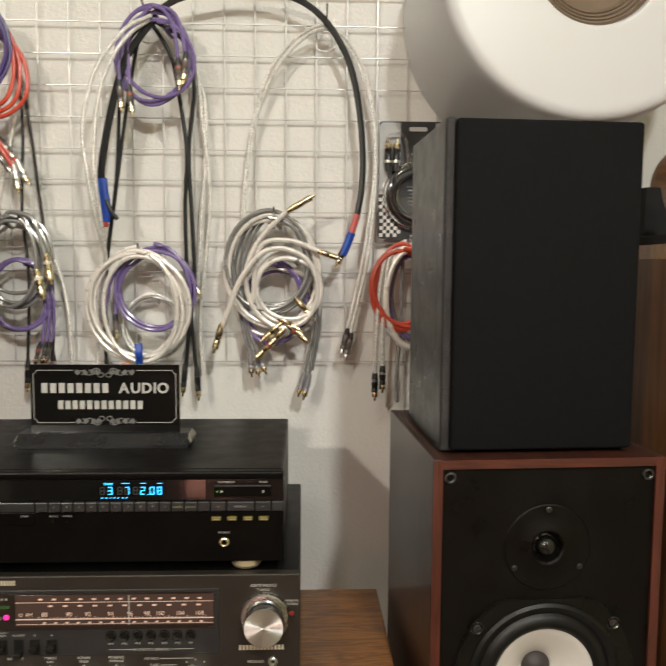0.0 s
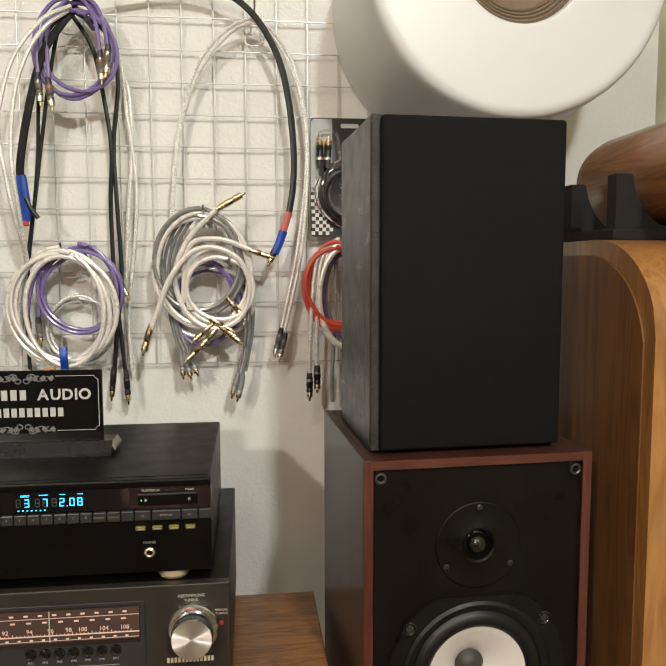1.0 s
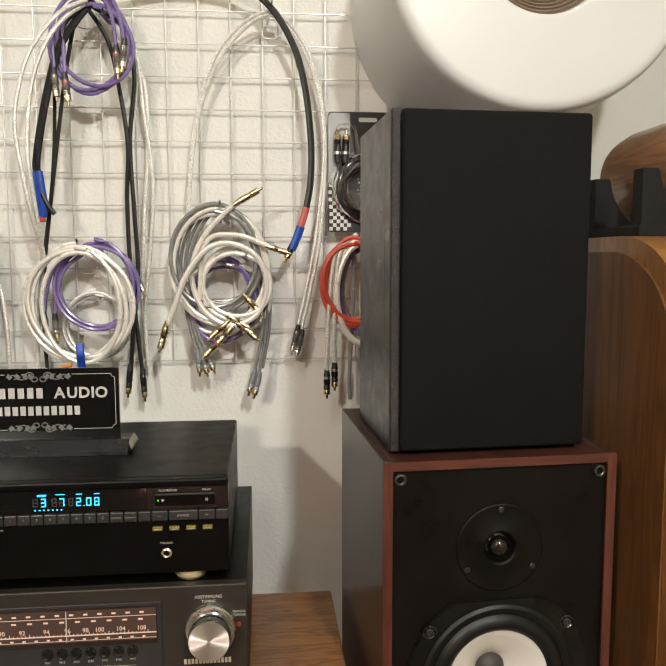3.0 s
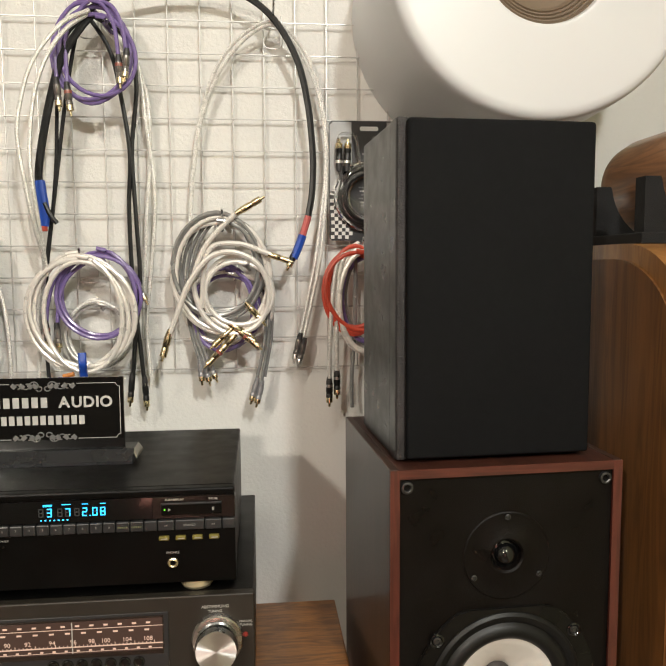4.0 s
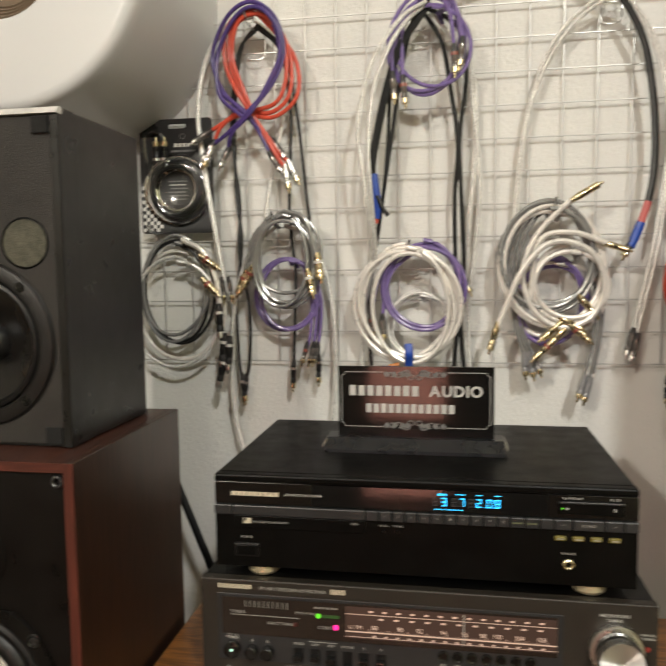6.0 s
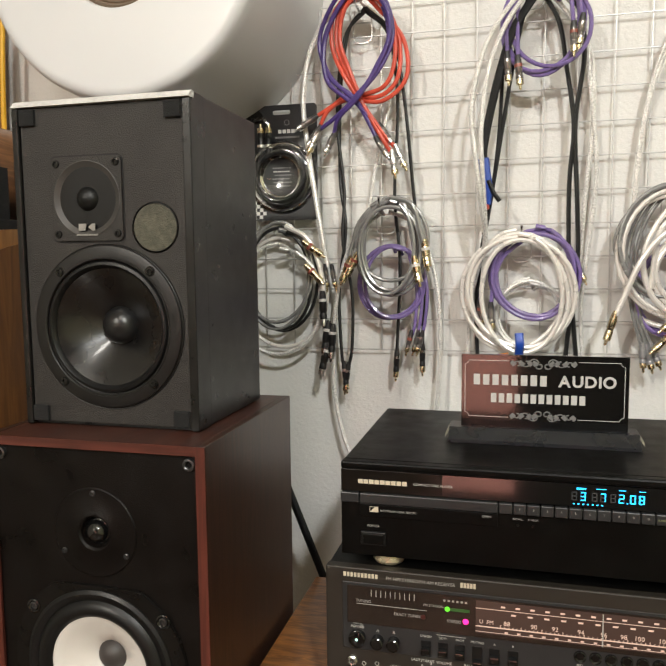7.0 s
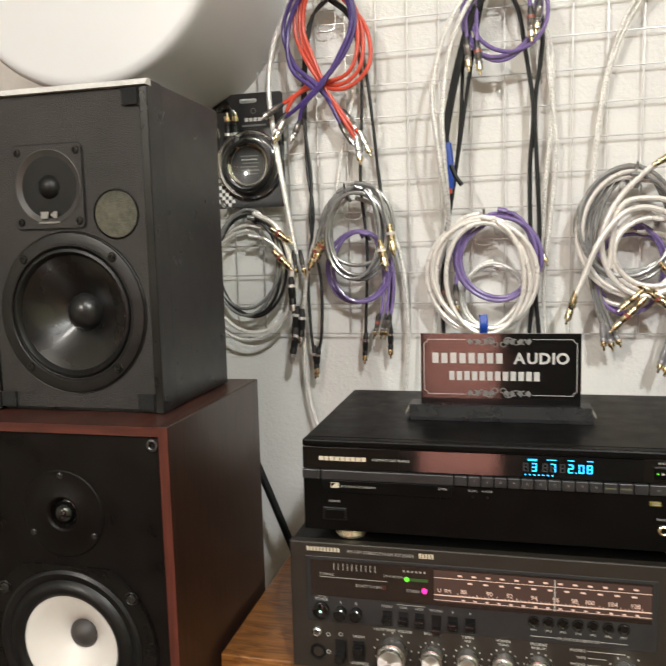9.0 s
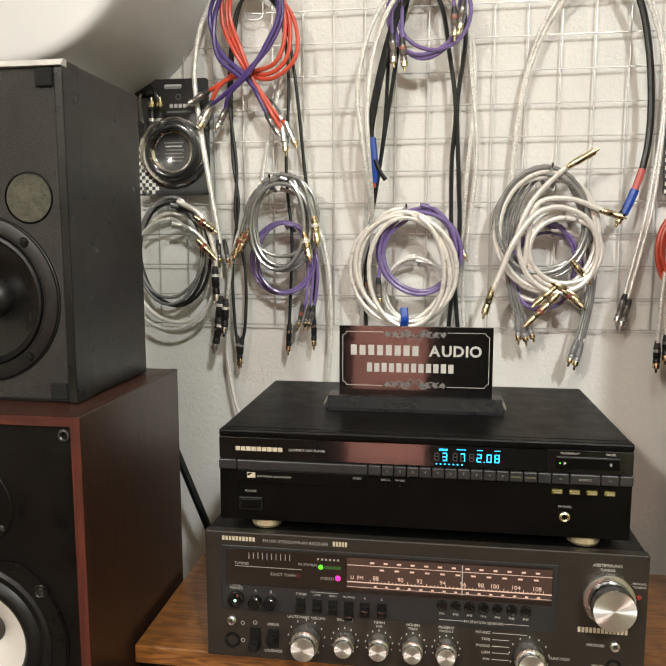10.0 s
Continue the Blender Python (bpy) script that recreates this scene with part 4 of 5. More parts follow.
part("lower_front", box(cx0, cx1, cy - 0.0010, cy + 0.008, cz0 - 0.0042, 0.8995, 0.0008), BLACK_SATIN, cd)
for x in (-0.262, 0.072):
    for y in (1.062, 1.265):
        part("foot", turned([(0.0165, 0), (0.0170, 0.006), (0.0150, 0.009), (0, 0.009)], (x, y, cz0 - 0.0002), (0, 0, -1), 32), CREAM_FOOT, cd, "gilt disc foot", smooth=True)
by = cy - 0.0016
strip = [(cx0, -0.2900), (-0.2893, -0.1500), (-0.1492, -0.1362)]
strip += [(-0.1354 + 0.01295 * k, -0.1354 + 0.01295 * (k + 1) - 0.0007) for k in range(10)]
strip += [(-0.0059, 0.0074), (0.0081, 0.0213), (0.0220, 0.0348), (0.0355, 0.0520), (0.0529, 0.0822), (0.0830, 0.0998), (0.1005, cx1)]
for k, (a, b) in enumerate(strip):
    key = part("key" if k > 2 else "trim_strip", box(a, b, cy - 0.0045, cy + 0.004, 0.9000, 0.9110, 0.0012), STRIP_GREY, cd, "grey strip key" if k > 2 else "")
    if 2 < k < 13:
        lettering("print", str((k - 2) % 10), 0.0032, (a + b) / 2, cy - 0.0047, 0.9050, INK_DIM, key, align="CENTER")
for x0, x1, words in ((-0.0045, 0.0060, "MEMO"), (0.0092, 0.0202, "CANCEL")):
    bars("print", x0, x1, 0.9045, 0.9062, cy - 0.0046, 5, material("olive_print", (0.12, 0.13, 0.07), 0.5), cd)
for x, w in ((0.0437, "<<"), (0.0675, "STOP/CD"), (0.0914, ">>")):
    lettering("print", w, 0.0030, x, cy - 0.0047, 0.9045, INK_DIM, cd, align="CENTER")
tray = part("disc_tray", box(-0.2893, -0.1500, cy - 0.0024, cy + 0.004, 0.8850, 0.8990, 0.0006), BLACK_SATIN, cd, "closed disc tray")
part("badge", box(-0.2790, -0.2700, cy - 0.0028, cy - 0.0023, 0.8905, 0.8965), GOLD_INK, tray, "small gold badge")
part("badge_corner", outline([(-0.2785, 0.8960), (-0.2735, 0.8960), (-0.2785, 0.8915)], cy - 0.0031, cy - 0.0029), BLACK_GLOSS, tray)
lettering("print", "BITSTREAM CONVERSION", 0.0032, -0.2680, cy - 0.0026, 0.8915, INK_DIM, tray)
lettering("print", "OPEN", 0.0034, -0.1610, cy - 0.0026, 0.8940, INK_DIM, tray, align="CENTER")
bars("maker_name", -0.2913, -0.2397, 0.9208, 0.9255, by, 9, GOLD_INK, cd, "gold maker's lettering as bars", gap=0.14)
lettering("title", "COMPACT DISC PLAYER", 0.0036, -0.2340, by, 0.9222, INK, cd)
lettering("print", "REMOTE SENSOR", 0.0028, -0.1475, by, 0.9126, INK_DIM, cd)
pb = part("power_button", box(-0.2885, -0.2620, cy - 0.0035, cy, 0.8535, 0.8685, 0.0010), BLACK_RUBBER, cd, "square power button")
part("power_face", box(-0.2860, -0.2645, cy - 0.0042, cy - 0.003, 0.8555, 0.8665, 0.0008), BLACK_SATIN, pb)
lettering("print", "POWER", 0.0036, -0.2755, cy - 0.0011, 0.8735, INK_DIM, cd, align="CENTER")
for x, w in ((-0.1310, "RECALL"), (-0.1165, "P.MODE")):
    part("pin_key", turned([(0, 0.0014), (0.0014, 0.0014), (0.0018, 0)], (x, cy - 0.001, 0.8885), segments=14), BLACK_GLOSS, cd, smooth=True)
    lettering("print", w, 0.0028, x, cy - 0.0011, 0.8935, INK_DIM, cd, align="CENTER")
for k in range(4):
    x = 0.0412 + 0.0169 * k
    key = part("yellow_key", box(x - 0.0052, x + 0.0052, cy - 0.0040, cy, 0.8888, 0.8935, 0.0010), YELLOW_KEY, cd, "small yellow key")
    part("key_mark", box(x - 0.003, x + 0.004, cy - 0.0043, cy - 0.0039, 0.8903, 0.8913), INK_DIM, key)
part("phones_jack", turned([(0.0028, -0.004), (0.0028, 0.0015), (0.0040, 0.0024), (0.0054, 0.0016), (0.0058, 0)], (0.0495, cy - 0.001, 0.8635), segments=28), GOLD, cd, "gold headphone jack", smooth=True)
lettering("print", "PHONES", 0.0034, 0.0495, cy - 0.0011, 0.8735, INK_DIM, cd, align="CENTER")
pl = part("play_key", box(0.0390, 0.1003, cy - 0.0036, cy, 0.9160, 0.9295, 0.0012), BLACK_SATIN, cd, "wide play and pause key")
part("play_ridge", box(0.0392, 0.1001, cy - 0.0044, cy - 0.003, 0.9275, 0.9295, 0.0005), STRIP_GREY, pl)
lettering("print", "PLAY/REPLAY", 0.0032, 0.0430, by, 0.9312, INK, cd)
lettering("print", "PAUSE", 0.0032, 0.0870, by, 0.9312, INK, cd)
part("play_lamp", box(0.0420, 0.0434, cy - 0.0040, cy - 0.0035, 0.9215, 0.9230), GREEN_LED, pl, "green lamp")
part("play_mark", outline([(0.0462, 0.9205), (0.0490, 0.9222), (0.0462, 0.9240)], cy - 0.0039, cy - 0.0035), INK, pl)
bars("pause_mark", 0.0905, 0.0930, 0.9205, 0.9238, cy - 0.0036, 2, INK, pl, gap=0.45)
# display: track 3, index 7, time 2.08
bm = bmesh.new()
q = [(by - 0.0004, 0.9125), (by + 0.0008, 0.9350), (by + 0.0014, 0.9350), (by + 0.0012, 0.9125)]
ends = [[bm.verts.new((x, y, z)) for y, z in q] for x in (-0.2050, 0.0300)]
bm.faces.new(ends[0])
bm.faces.new(ends[1][::-1])
for k in range(4):
    bm.faces.new((ends[0][k], ends[1][k], ends[1][(k + 1) % 4], ends[0][(k + 1) % 4]))
part("display_window", bm, MIRROR_BLACK, cd, "smoked display window, tilted back a little")
SEGMENTS = {"3": "abcdg", "7": "abc", "2": "abdeg", "0": "abcdef", "8": "abcdefg"}


def digit(x, z, w, h, lit):
    s, g = 0.0010, 0.0003
    m = z + h / 2
    shape = {"a": (x + g, x + w - g, z + h - s, z + h), "d": (x + g, x + w - g, z, z + s), "g": (x + g, x + w - g, m - s / 2, m + s / 2),
             "f": (x, x + s, m + g, z + h - g), "b": (x + w - s, x + w, m + g, z + h - g), "e": (x, x + s, z + g, m - g), "c": (x + w - s, x + w, z + g, m - g)}
    on, off = bmesh.new(), bmesh.new()
    for k, (a, b, c, d) in shape.items():
        box(a, b, by - 0.0007, by - 0.0004, c, d, bm=on if k in lit else off)
    if on.verts:
        part("lit_segments", on, CYAN, cd, "glowing cyan digit")
    else:
        on.free()
    if off.verts:
        part("dark_segments", off, CYAN_OFF, cd)
    else:
        off.free()


for x, c in ((-0.0735, "3"), (-0.0555, "7"), (-0.0390, "2"), (-0.0290, "0"), (-0.0212, "8")):
    digit(x, 0.9188, 0.0050, 0.0088, SEGMENTS[c])
for x in (-0.0815, -0.0630, -0.0465):
    digit(x, 0.9188, 0.0050, 0.0088, "")
part("decimal_point", box(-0.0318, -0.0308, by - 0.0007, by - 0.0004, 0.9185, 0.9195), CYAN, cd)
bars("dot_row", -0.0800, -0.0500, 0.9146, 0.9158, by - 0.0003, 7, CYAN, cd, "row of lit dots", gap=0.65)
for x0, x1 in ((-0.0770, -0.0680), (-0.0590, -0.0500), (-0.0390, -0.0330), (-0.0212, -0.0156)):
    part("lit_caption", box(x0, x1, by - 0.0006, by - 0.0003, 0.9312, 0.9318), CYAN, cd)
bars("lit_caption", -0.0770, -0.0680, 0.9298, 0.9306, by - 0.0003, 5, CYAN, cd)

# likewise: a 416 mm case, set a little forward
for ob in cd.children_recursive:
    body = ob.name.split(".")[0] in ("cover", "foot")
    ob.data.transform(Matrix.Translation((-0.0016, -0.008, 0 if body else 0.0472)) @ Matrix.Diagonal((0.9835, 1, 1 if body else 0.95, 1)))

# ---- shop sign on the player ----
sg = thing("desk_sign", (-0.105, 1.15, 0.945), "glossy black acrylic shop sign on a wedge base", "sign")
bm = bmesh.new()
q = [(1.127, 0.9455), (1.127, 0.9495), (1.140, 0.9605), (1.170, 0.9605), (1.183, 0.9495), (1.183, 0.9455)]
ends = [[bm.verts.new((x, y, z)) for y, z in q] for x in (-0.2060, -0.0065)]
bm.faces.new(ends[0])
bm.faces.new(ends[1][::-1])
for k in range(6):
    bm.faces.new((ends[0][k], ends[1][k], ends[1][(k + 1) % 6], ends[0][(k + 1) % 6]))
part("base", bm, BASE_ACRYLIC, sg, "satin black wedge base")
# end wedges: the bright catch of light is built in as a pale piece
for xe, d in ((-0.2060, -1), (-0.0065, 1)):
    bm = bmesh.new()
    near = [bm.verts.new((xe + d * 0.0002, y, z)) for y, z in ((1.136, 0.9560), (1.140, 0.9605), (1.170, 0.9605), (1.174, 0.9560))]
    far = [bm.verts.new((xe + d * 0.0040, y, z)) for y, z in ((1.132, 0.9500), (1.137, 0.9535), (1.173, 0.9535), (1.178, 0.9500))]
    bm.faces.new(near)
    bm.faces.new(far[::-1])
    for k in range(4):
        bm.faces.new((near[k], far[k], far[(k + 1) % 4], near[(k + 1) % 4]))
    part("end_chamfer", bm, LIT_ACRYLIC, sg, "polished end of the base, caught light in its pale colour")
part("plate", box(-0.1935, -0.0175, 1.147, 1.151, 0.9590, 1.0420, 0.0004), MIRROR_BLACK, sg, "glossy black plate")
sy = 1.1469
for x0, x1, z0, z1 in ((-0.1855, -0.1420, 1.0350, 1.0356), (-0.0690, -0.0260, 1.0350, 1.0356), (-0.1855, -0.1420, 0.9720, 0.9726), (-0.0690, -0.0260, 0.9720, 0.9726), (-0.1898, -0.1892, 0.9765, 1.0310), (-0.0222, -0.0216, 0.9765, 1.0310)):
    part("border_line", box(x0, x1, sy - 0.0003, sy, z0, z1), SIGN_INK, sg)
for x, sx in ((-0.1895, 1), (-0.0219, -1)):
    for z, sz in ((1.0353, -1), (0.9723, 1)):
        line = [Vector((x + sx * 0.0042 * math.sin(a), sy, z + sz * 0.0042 * math.cos(a))) for a in (0.0, 0.4, 0.8, 1.2, 1.57)]
        part("border_corner", tube(line, 0.0003, 4), SIGN_INK, sg)
bars("name_bar", -0.1800, -0.0985, 1.0080, 1.0200, sy, 8, SIGN_INK, sg, "white name as plain bars", gap=0.32)
x = -0.0890
for ch in "AUDIO":
    o = lettering("letter", ch, 0.0172, x, sy - 0.0001, 1.0082, SIGN_INK, sg, "white capital letter", bold=0.0005)
    x = max(v.co.x for v in o.data.vertices) + 0.0012
bars("number_bar", -0.1610, -0.0590, 0.9885, 0.9990, sy, 12, SIGN_INK, sg, "white digits as plain bars", gap=0.3)
for z, up in ((1.0325, 1), (0.9742, -1)):
    for sx in (-1, 1):
        bm = bmesh.new()
        for n, (bx, bz, r, turn) in enumerate(((0.009, 0.0, 0.0060, 1), (0.018, 0.001, 0.0050, -1), (0.027, -0.001, 0.0040, 1), (0.0040, -0.002, 0.0042, -1))):
            line = []
            for k in range(14):
                a = turn * (0.4 + 0.36 * k)
                rr = r * (1 - 0.055 * k)
                line.append(Vector((-0.1055 + sx * (bx + rr * math.cos(a)), sy - 0.0001, z + up * (bz + rr * math.sin(a)))))
            tube(line, 0.0008, 4, bm)
            leaf = [(-0.1055 + sx * (bx + 0.001), z), (-0.1055 + sx * (bx + 0.006), z + up * 0.0042), (-0.1055 + sx * (bx + 0.0085), z + up * 0.0005), (-0.1055 + sx * (bx + 0.005), z - up * 0.0034)]
            outline(leaf, sy - 0.0004, sy - 0.0001, bm=bm)
        part("scroll_ornament", bm, FAINT_INK, sg, "grey leaf scroll")


# ---- wire grid with hooks ----
GY = 1.4985
gp = thing("wire_grid", (-0.075, GY, 1.0), "zinc wire grid panel fixed to the wall", "grid panel")
line = [Vector((0, 0, z)) for z in (0, 0.5, 0.95)]
up = bpy.data.meshes.new("upright_wire")
bm = tube(line, 0.00112, 6)
bm.to_mesh(up)
bm.free()
up.materials.append(WIRE)
for i in range(-12, 10):
    o = new("upright_wire", up)
    o.location = (0.05 * i, GY + 0.0027, 0.9985)
    o.parent = gp
    o.matrix_parent_inverse = gp.matrix_basis.inverted()
across = bpy.data.meshes.new("cross_wire")
bm = tube([Vector((x, 0, 0)) for x in (-0.601, 0, 0.451)], 0.00112, 6)
bm.to_mesh(across)
bm.free()
across.materials.append(WIRE)
for j in range(20):
    o = new("cross_wire", across)
    o.location = (0, GY, 1.0 + 0.05 * j)
    o.parent = gp
    o.matrix_parent_inverse = gp.matrix_basis.inverted()


def hook(x, z):
    h = thing("display_hook", (x, GY, z), "bent steel wire display hook clipped on the grid", "hook", "display hooks")
    part("prong", tube(spline([(x, GY - 0.004, z), (x, GY - 0.035, z - 0.002), (x, GY - 0.06, z + 0.001), (x, GY - 0.068, z + 0.010)]), 0.0017, 8), STEEL, h, smooth=True)
    bm = tube(spline([(x - 0.013, GY - 0.004, z + 0.008), (x - 0.015, GY - 0.006, z - 0.03), (x - 0.010, GY - 0.006, z - 0.042), (x + 0.010, GY - 0.006, z - 0.042), (x + 0.015, GY - 0.006, z - 0.03), (x + 0.013, GY - 0.004, z + 0.008)], 5), 0.0010, 6)
    tube([Vector((x - 0.014, GY - 0.005, z - 0.012)), Vector((x + 0.014, GY - 0.005, z - 0.012))], 0.0010, 6, bm)
    part("clip", bm, WIRE, h, "bent wire clip", smooth=True)


for x, z in ((-0.378, 1.532), (-0.118, 1.560), (0.165, 1.552), (-0.342, 1.232), (-0.130, 1.185), (0.083, 1.243), (0.300, 1.200), (-0.545, 1.215)):
    hook(x, z)

# ---- cables on the hooks ----
def cable(label, where):
    return thing("audio_cable", where, label, "cable", "hanging audio cables")


def fore(x, z, y):
    """Places are given on the grid's plane; a cable that stands off it is brought forward towards the room."""
    k = (y - 0.335) / (GY - 0.335)
    return Vector((0.03 + (x - 0.03) * k, y, 1.15 + (z - 1.15) * k))


def strand(parent, mat, r, points, label="", name="lead", flat=1.0):
    return part(name, tube(spline([fore(x, z, y) for x, z, y in points], 8), r, 8, flat=flat), mat, parent, label, smooth=True)


def loop(parent, mat, r, cx, cz, rx, rz, turns, y, seed, spread=0.006, lean=0.0, part_turn=0.0, begin=1.57, label=""):
    """A hand-wound coil: each turn a little off the last, tightest where it hangs."""
    rnd = random.Random(seed)
    offs = [(rnd.uniform(-1, 1), rnd.uniform(-1, 1), rnd.uniform(-1, 1), rnd.uniform(-1, 1)) for _ in range(turns + 2)]
    line = []
    n = int(30 * (turns + part_turn))
    for k in range(n + 1):
        a = begin + 2 * math.pi * k / 30
        i, u = divmod(k / 30, 1.0)
        o = [p * (1 - u) + q * u for p, q in zip(offs[int(i)], offs[int(i) + 1])]
        low = 0.5 - 0.5 * math.sin(a)
        x = (rx + o[2] * spread) * math.cos(a) + o[0] * spread * (0.3 + low)
        z = (rz + o[3] * spread) * math.sin(a) - abs(o[1]) * spread * low
        line.append(fore(cx + x + lean * z, cz + z, y - 0.012 * k / max(n, 1) * turns * 0.35 + o[1] * 0.003))
    for at, end in ((0, line[0]), (len(line), line[-1])):
        back = [Vector((end.x + 0.3 * (GY - 0.006 - end.y) * u, end.y + (GY - 0.006 - end.y) * u, end.z - 0.010 * u * u)) for u in (0.45, 1.0)]
        line[at:at] = back if at else back[::-1]
    return part("coil", tube(line, r, 8), mat, parent, label, smooth=True)


def plug(parent, x, z, angle, y, barrel=DARK_PLUG, tip=GOLD, band=None, length=0.024, r=0.0043):
    """A phono plug; angle in degrees, 0 hangs straight down, positive swings to the right."""
    d = (math.sin(radians(angle)), 0, -math.cos(radians(angle)))
    x, y, z = fore(x, z, y)
    body = SMOKE_PLUG if barrel is DARK_PLUG else barrel
    p = part("plug", turned([(r * 0.72, -0.001), (r * 0.95, 0), (r, 0.0015), (r, length * 0.50), (r * 0.86, length * 0.54), (r * 0.86, length * 0.60), (r * 0.97, length * 0.64), (r * 0.97, length * 0.82), (r * 0.8, length * 0.84)], (x, y, z), d, 16), body, parent, smooth=True)
    sleeve = RELIEF if barrel in (DARK_PLUG, BLACK_JACKET) else barrel
    part("strain_relief", turned([(r * 0.58, -0.011), (r * 0.66, -0.0108), (r * 0.68, -0.008), (r * 0.78, -0.0078), (r * 0.78, -0.005), (r * 0.88, -0.0048), (r * 0.90, 0.0005)], (x, y, z), d, 14), sleeve, p, smooth=True)
    part("tip", turned([(r * 0.94, length * 0.80), (r * 0.98, length * 0.82), (r * 0.98, length + 0.0025), (r * 0.90, length + 0.003), (r * 0.42, length + 0.0032), (r * 0.36, length + 0.0095), (0, length + 0.011)], (x, y, z), d, 14), tip, p, smooth=True)
    if band:
        ring = DULL_RED if band is RED else band
        part("band", turned([(r * 0.9, 0.0015), (r * 1.06, 0.0017), (r * 1.06, 0.0062), (r * 0.9, 0.0065)], (x, y, z), d, 16), ring, p, smooth=True)
    return p


# violet and red pair
c = cable("dark violet and red interconnects looped together", (-0.38, GY, 1.53))
for k, (right, left) in enumerate((((-0.3555, 1.358), (-0.459, 1.359)), ((-0.3605, 1.337), (-0.434, 1.349)))):
    o = 0.008 * k
    strand(c, VIOLET, 0.0034, [(right[0], right[1], 1.46), (-0.380 - o * 0.4, 1.380, 1.455), (-0.406 + o * 0.4, 1.408, 1.447), (-0.442 - o * 0.3, 1.446, 1.45), (-0.457 + o, 1.500, 1.455), (-0.432 + o, 1.560 - o, 1.445), (-0.392, 1.582 - o, 1.435), (-0.352 - o, 1.555, 1.445), (-0.338 - o * 0.8, 1.500, 1.45), (-0.358 - o, 1.452, 1.445), (-0.400 + o * 0.5, 1.408, 1.437), (-0.436 + o, 1.376, 1.445), (left[0], left[1], 1.46)])
strand(c, VIOLET, 0.0034, [(-0.410, 1.402, 1.442), (-0.448, 1.440, 1.444), (-0.447, 1.505, 1.449), (-0.415, 1.563, 1.440), (-0.380, 1.572, 1.43), (-0.350, 1.540, 1.438), (-0.345, 1.495, 1.443), (-0.372, 1.440, 1.440), (-0.404, 1.406, 1.436)])
for k, (left, right) in enumerate((((-0.468, 1.378), (-0.337, 1.314)), ((-0.462, 1.352), (-0.330, 1.323)))):
    o = 0.007 * k
    strand(c, RED, 0.0034, [(left[0], left[1], 1.465), (-0.436 - o, 1.396 - o, 1.46), (-0.408, 1.412 - o, 1.458), (-0.362 + o, 1.406 - o, 1.455), (-0.330 + 2 * o, 1.432, 1.455), (-0.326 + o, 1.490, 1.46), (-0.350 - o, 1.545 - o, 1.455), (-0.390, 1.572 - o, 1.445), (-0.430 + o, 1.545, 1.452), (-0.436 + 1.2 * o, 1.490, 1.455), (-0.416 + o, 1.440, 1.45), (-0.386, 1.396, 1.455), (-0.357 + o, 1.345, 1.455), (right[0], right[1], 1.46)])
strand(c, RED, 0.0034, [(-0.398, 1.409, 1.452), (-0.352, 1.422, 1.449), (-0.334, 1.465, 1.452), (-0.340, 1.520, 1.452), (-0.372, 1.560, 1.442), (-0.412, 1.552, 1.444), (-0.424, 1.500, 1.449), (-0.408, 1.448, 1.446), (-0.390, 1.405, 1.45)])
for x, z, a, t in ((-0.470, 1.377, -60, STEEL), (-0.463, 1.350, -28, GOLD), (-0.461, 1.358, -36, STEEL), (-0.435, 1.347, -28, STEEL), (-0.3545, 1.356, 35, STEEL), (-0.3595, 1.335, 32, STEEL), (-0.337, 1.311, 8, GOLD), (-0.329, 1.320, 25, GOLD)):
    plug(c, x, z, a, 1.458, STEEL if t is GOLD else DARK_PLUG, t, None, 0.024, 0.0056)

# black leads behind them
c = cable("pair of long thin black interconnects hanging down", (-0.38, GY, 1.53))
for pts in ([(-0.378, 1.545, 1.478), (-0.405, 1.51, 1.48), (-0.418, 1.42, 1.485), (-0.420, 1.28, 1.485), (-0.412, 1.20, 1.48), (-0.424, 1.10, 1.48), (-0.422, 1.00, 1.475), (-0.417, 0.962, 1.475)],
            [(-0.378, 1.540, 1.472), (-0.412, 1.50, 1.475), (-0.425, 1.38, 1.478), (-0.414, 1.26, 1.48), (-0.418, 1.18, 1.475), (-0.402, 1.09, 1.48), (-0.404, 1.00, 1.475), (-0.412, 0.962, 1.475)],
            [(-0.378, 1.540, 1.478), (-0.340, 1.50, 1.48), (-0.325, 1.40, 1.485), (-0.330, 1.25, 1.485), (-0.322, 1.14, 1.48), (-0.328, 0.995, 1.475)],
            [(-0.378, 1.545, 1.472), (-0.335, 1.50, 1.478), (-0.315, 1.40, 1.48), (-0.298, 1.24, 1.485), (-0.284, 1.13, 1.48), (-0.286, 1.005, 1.475)]):
    strand(c, BLACK_JACKET, 0.0027, pts)
for x, z, a in ((-0.417, 0.968, 6), (-0.411, 0.966, -8), (-0.328, 0.992, -3), (-0.286, 1.002, 0)):
    plug(c, x, z, a, 1.475, BLACK_JACKET, GOLD, STEEL, 0.034, 0.0048)

# clear silver leads
c = cable("clear silver braided lead with dark plugs", (-0.40, GY, 1.53))
strand(c, SILVER, 0.0043, [(-0.385, 1.56, 1.47), (-0.430, 1.545, 1.47), (-0.468, 1.49, 1.475), (-0.483, 1.41, 1.475), (-0.474, 1.32, 1.475), (-0.458, 1.21, 1.47), (-0.445, 1.135, 1.47)])
strand(c, SILVER, 0.0034, [(-0.385, 1.555, 1.478), (-0.335, 1.50, 1.488), (-0.338, 1.40, 1.488), (-0.362, 1.29, 1.488), (-0.375, 1.20, 1.485)])
for x, a in ((-0.449, 4), (-0.437, 10)):
    plug(c, x, 1.130, a, 1.468, DARK_PLUG, GOLD)
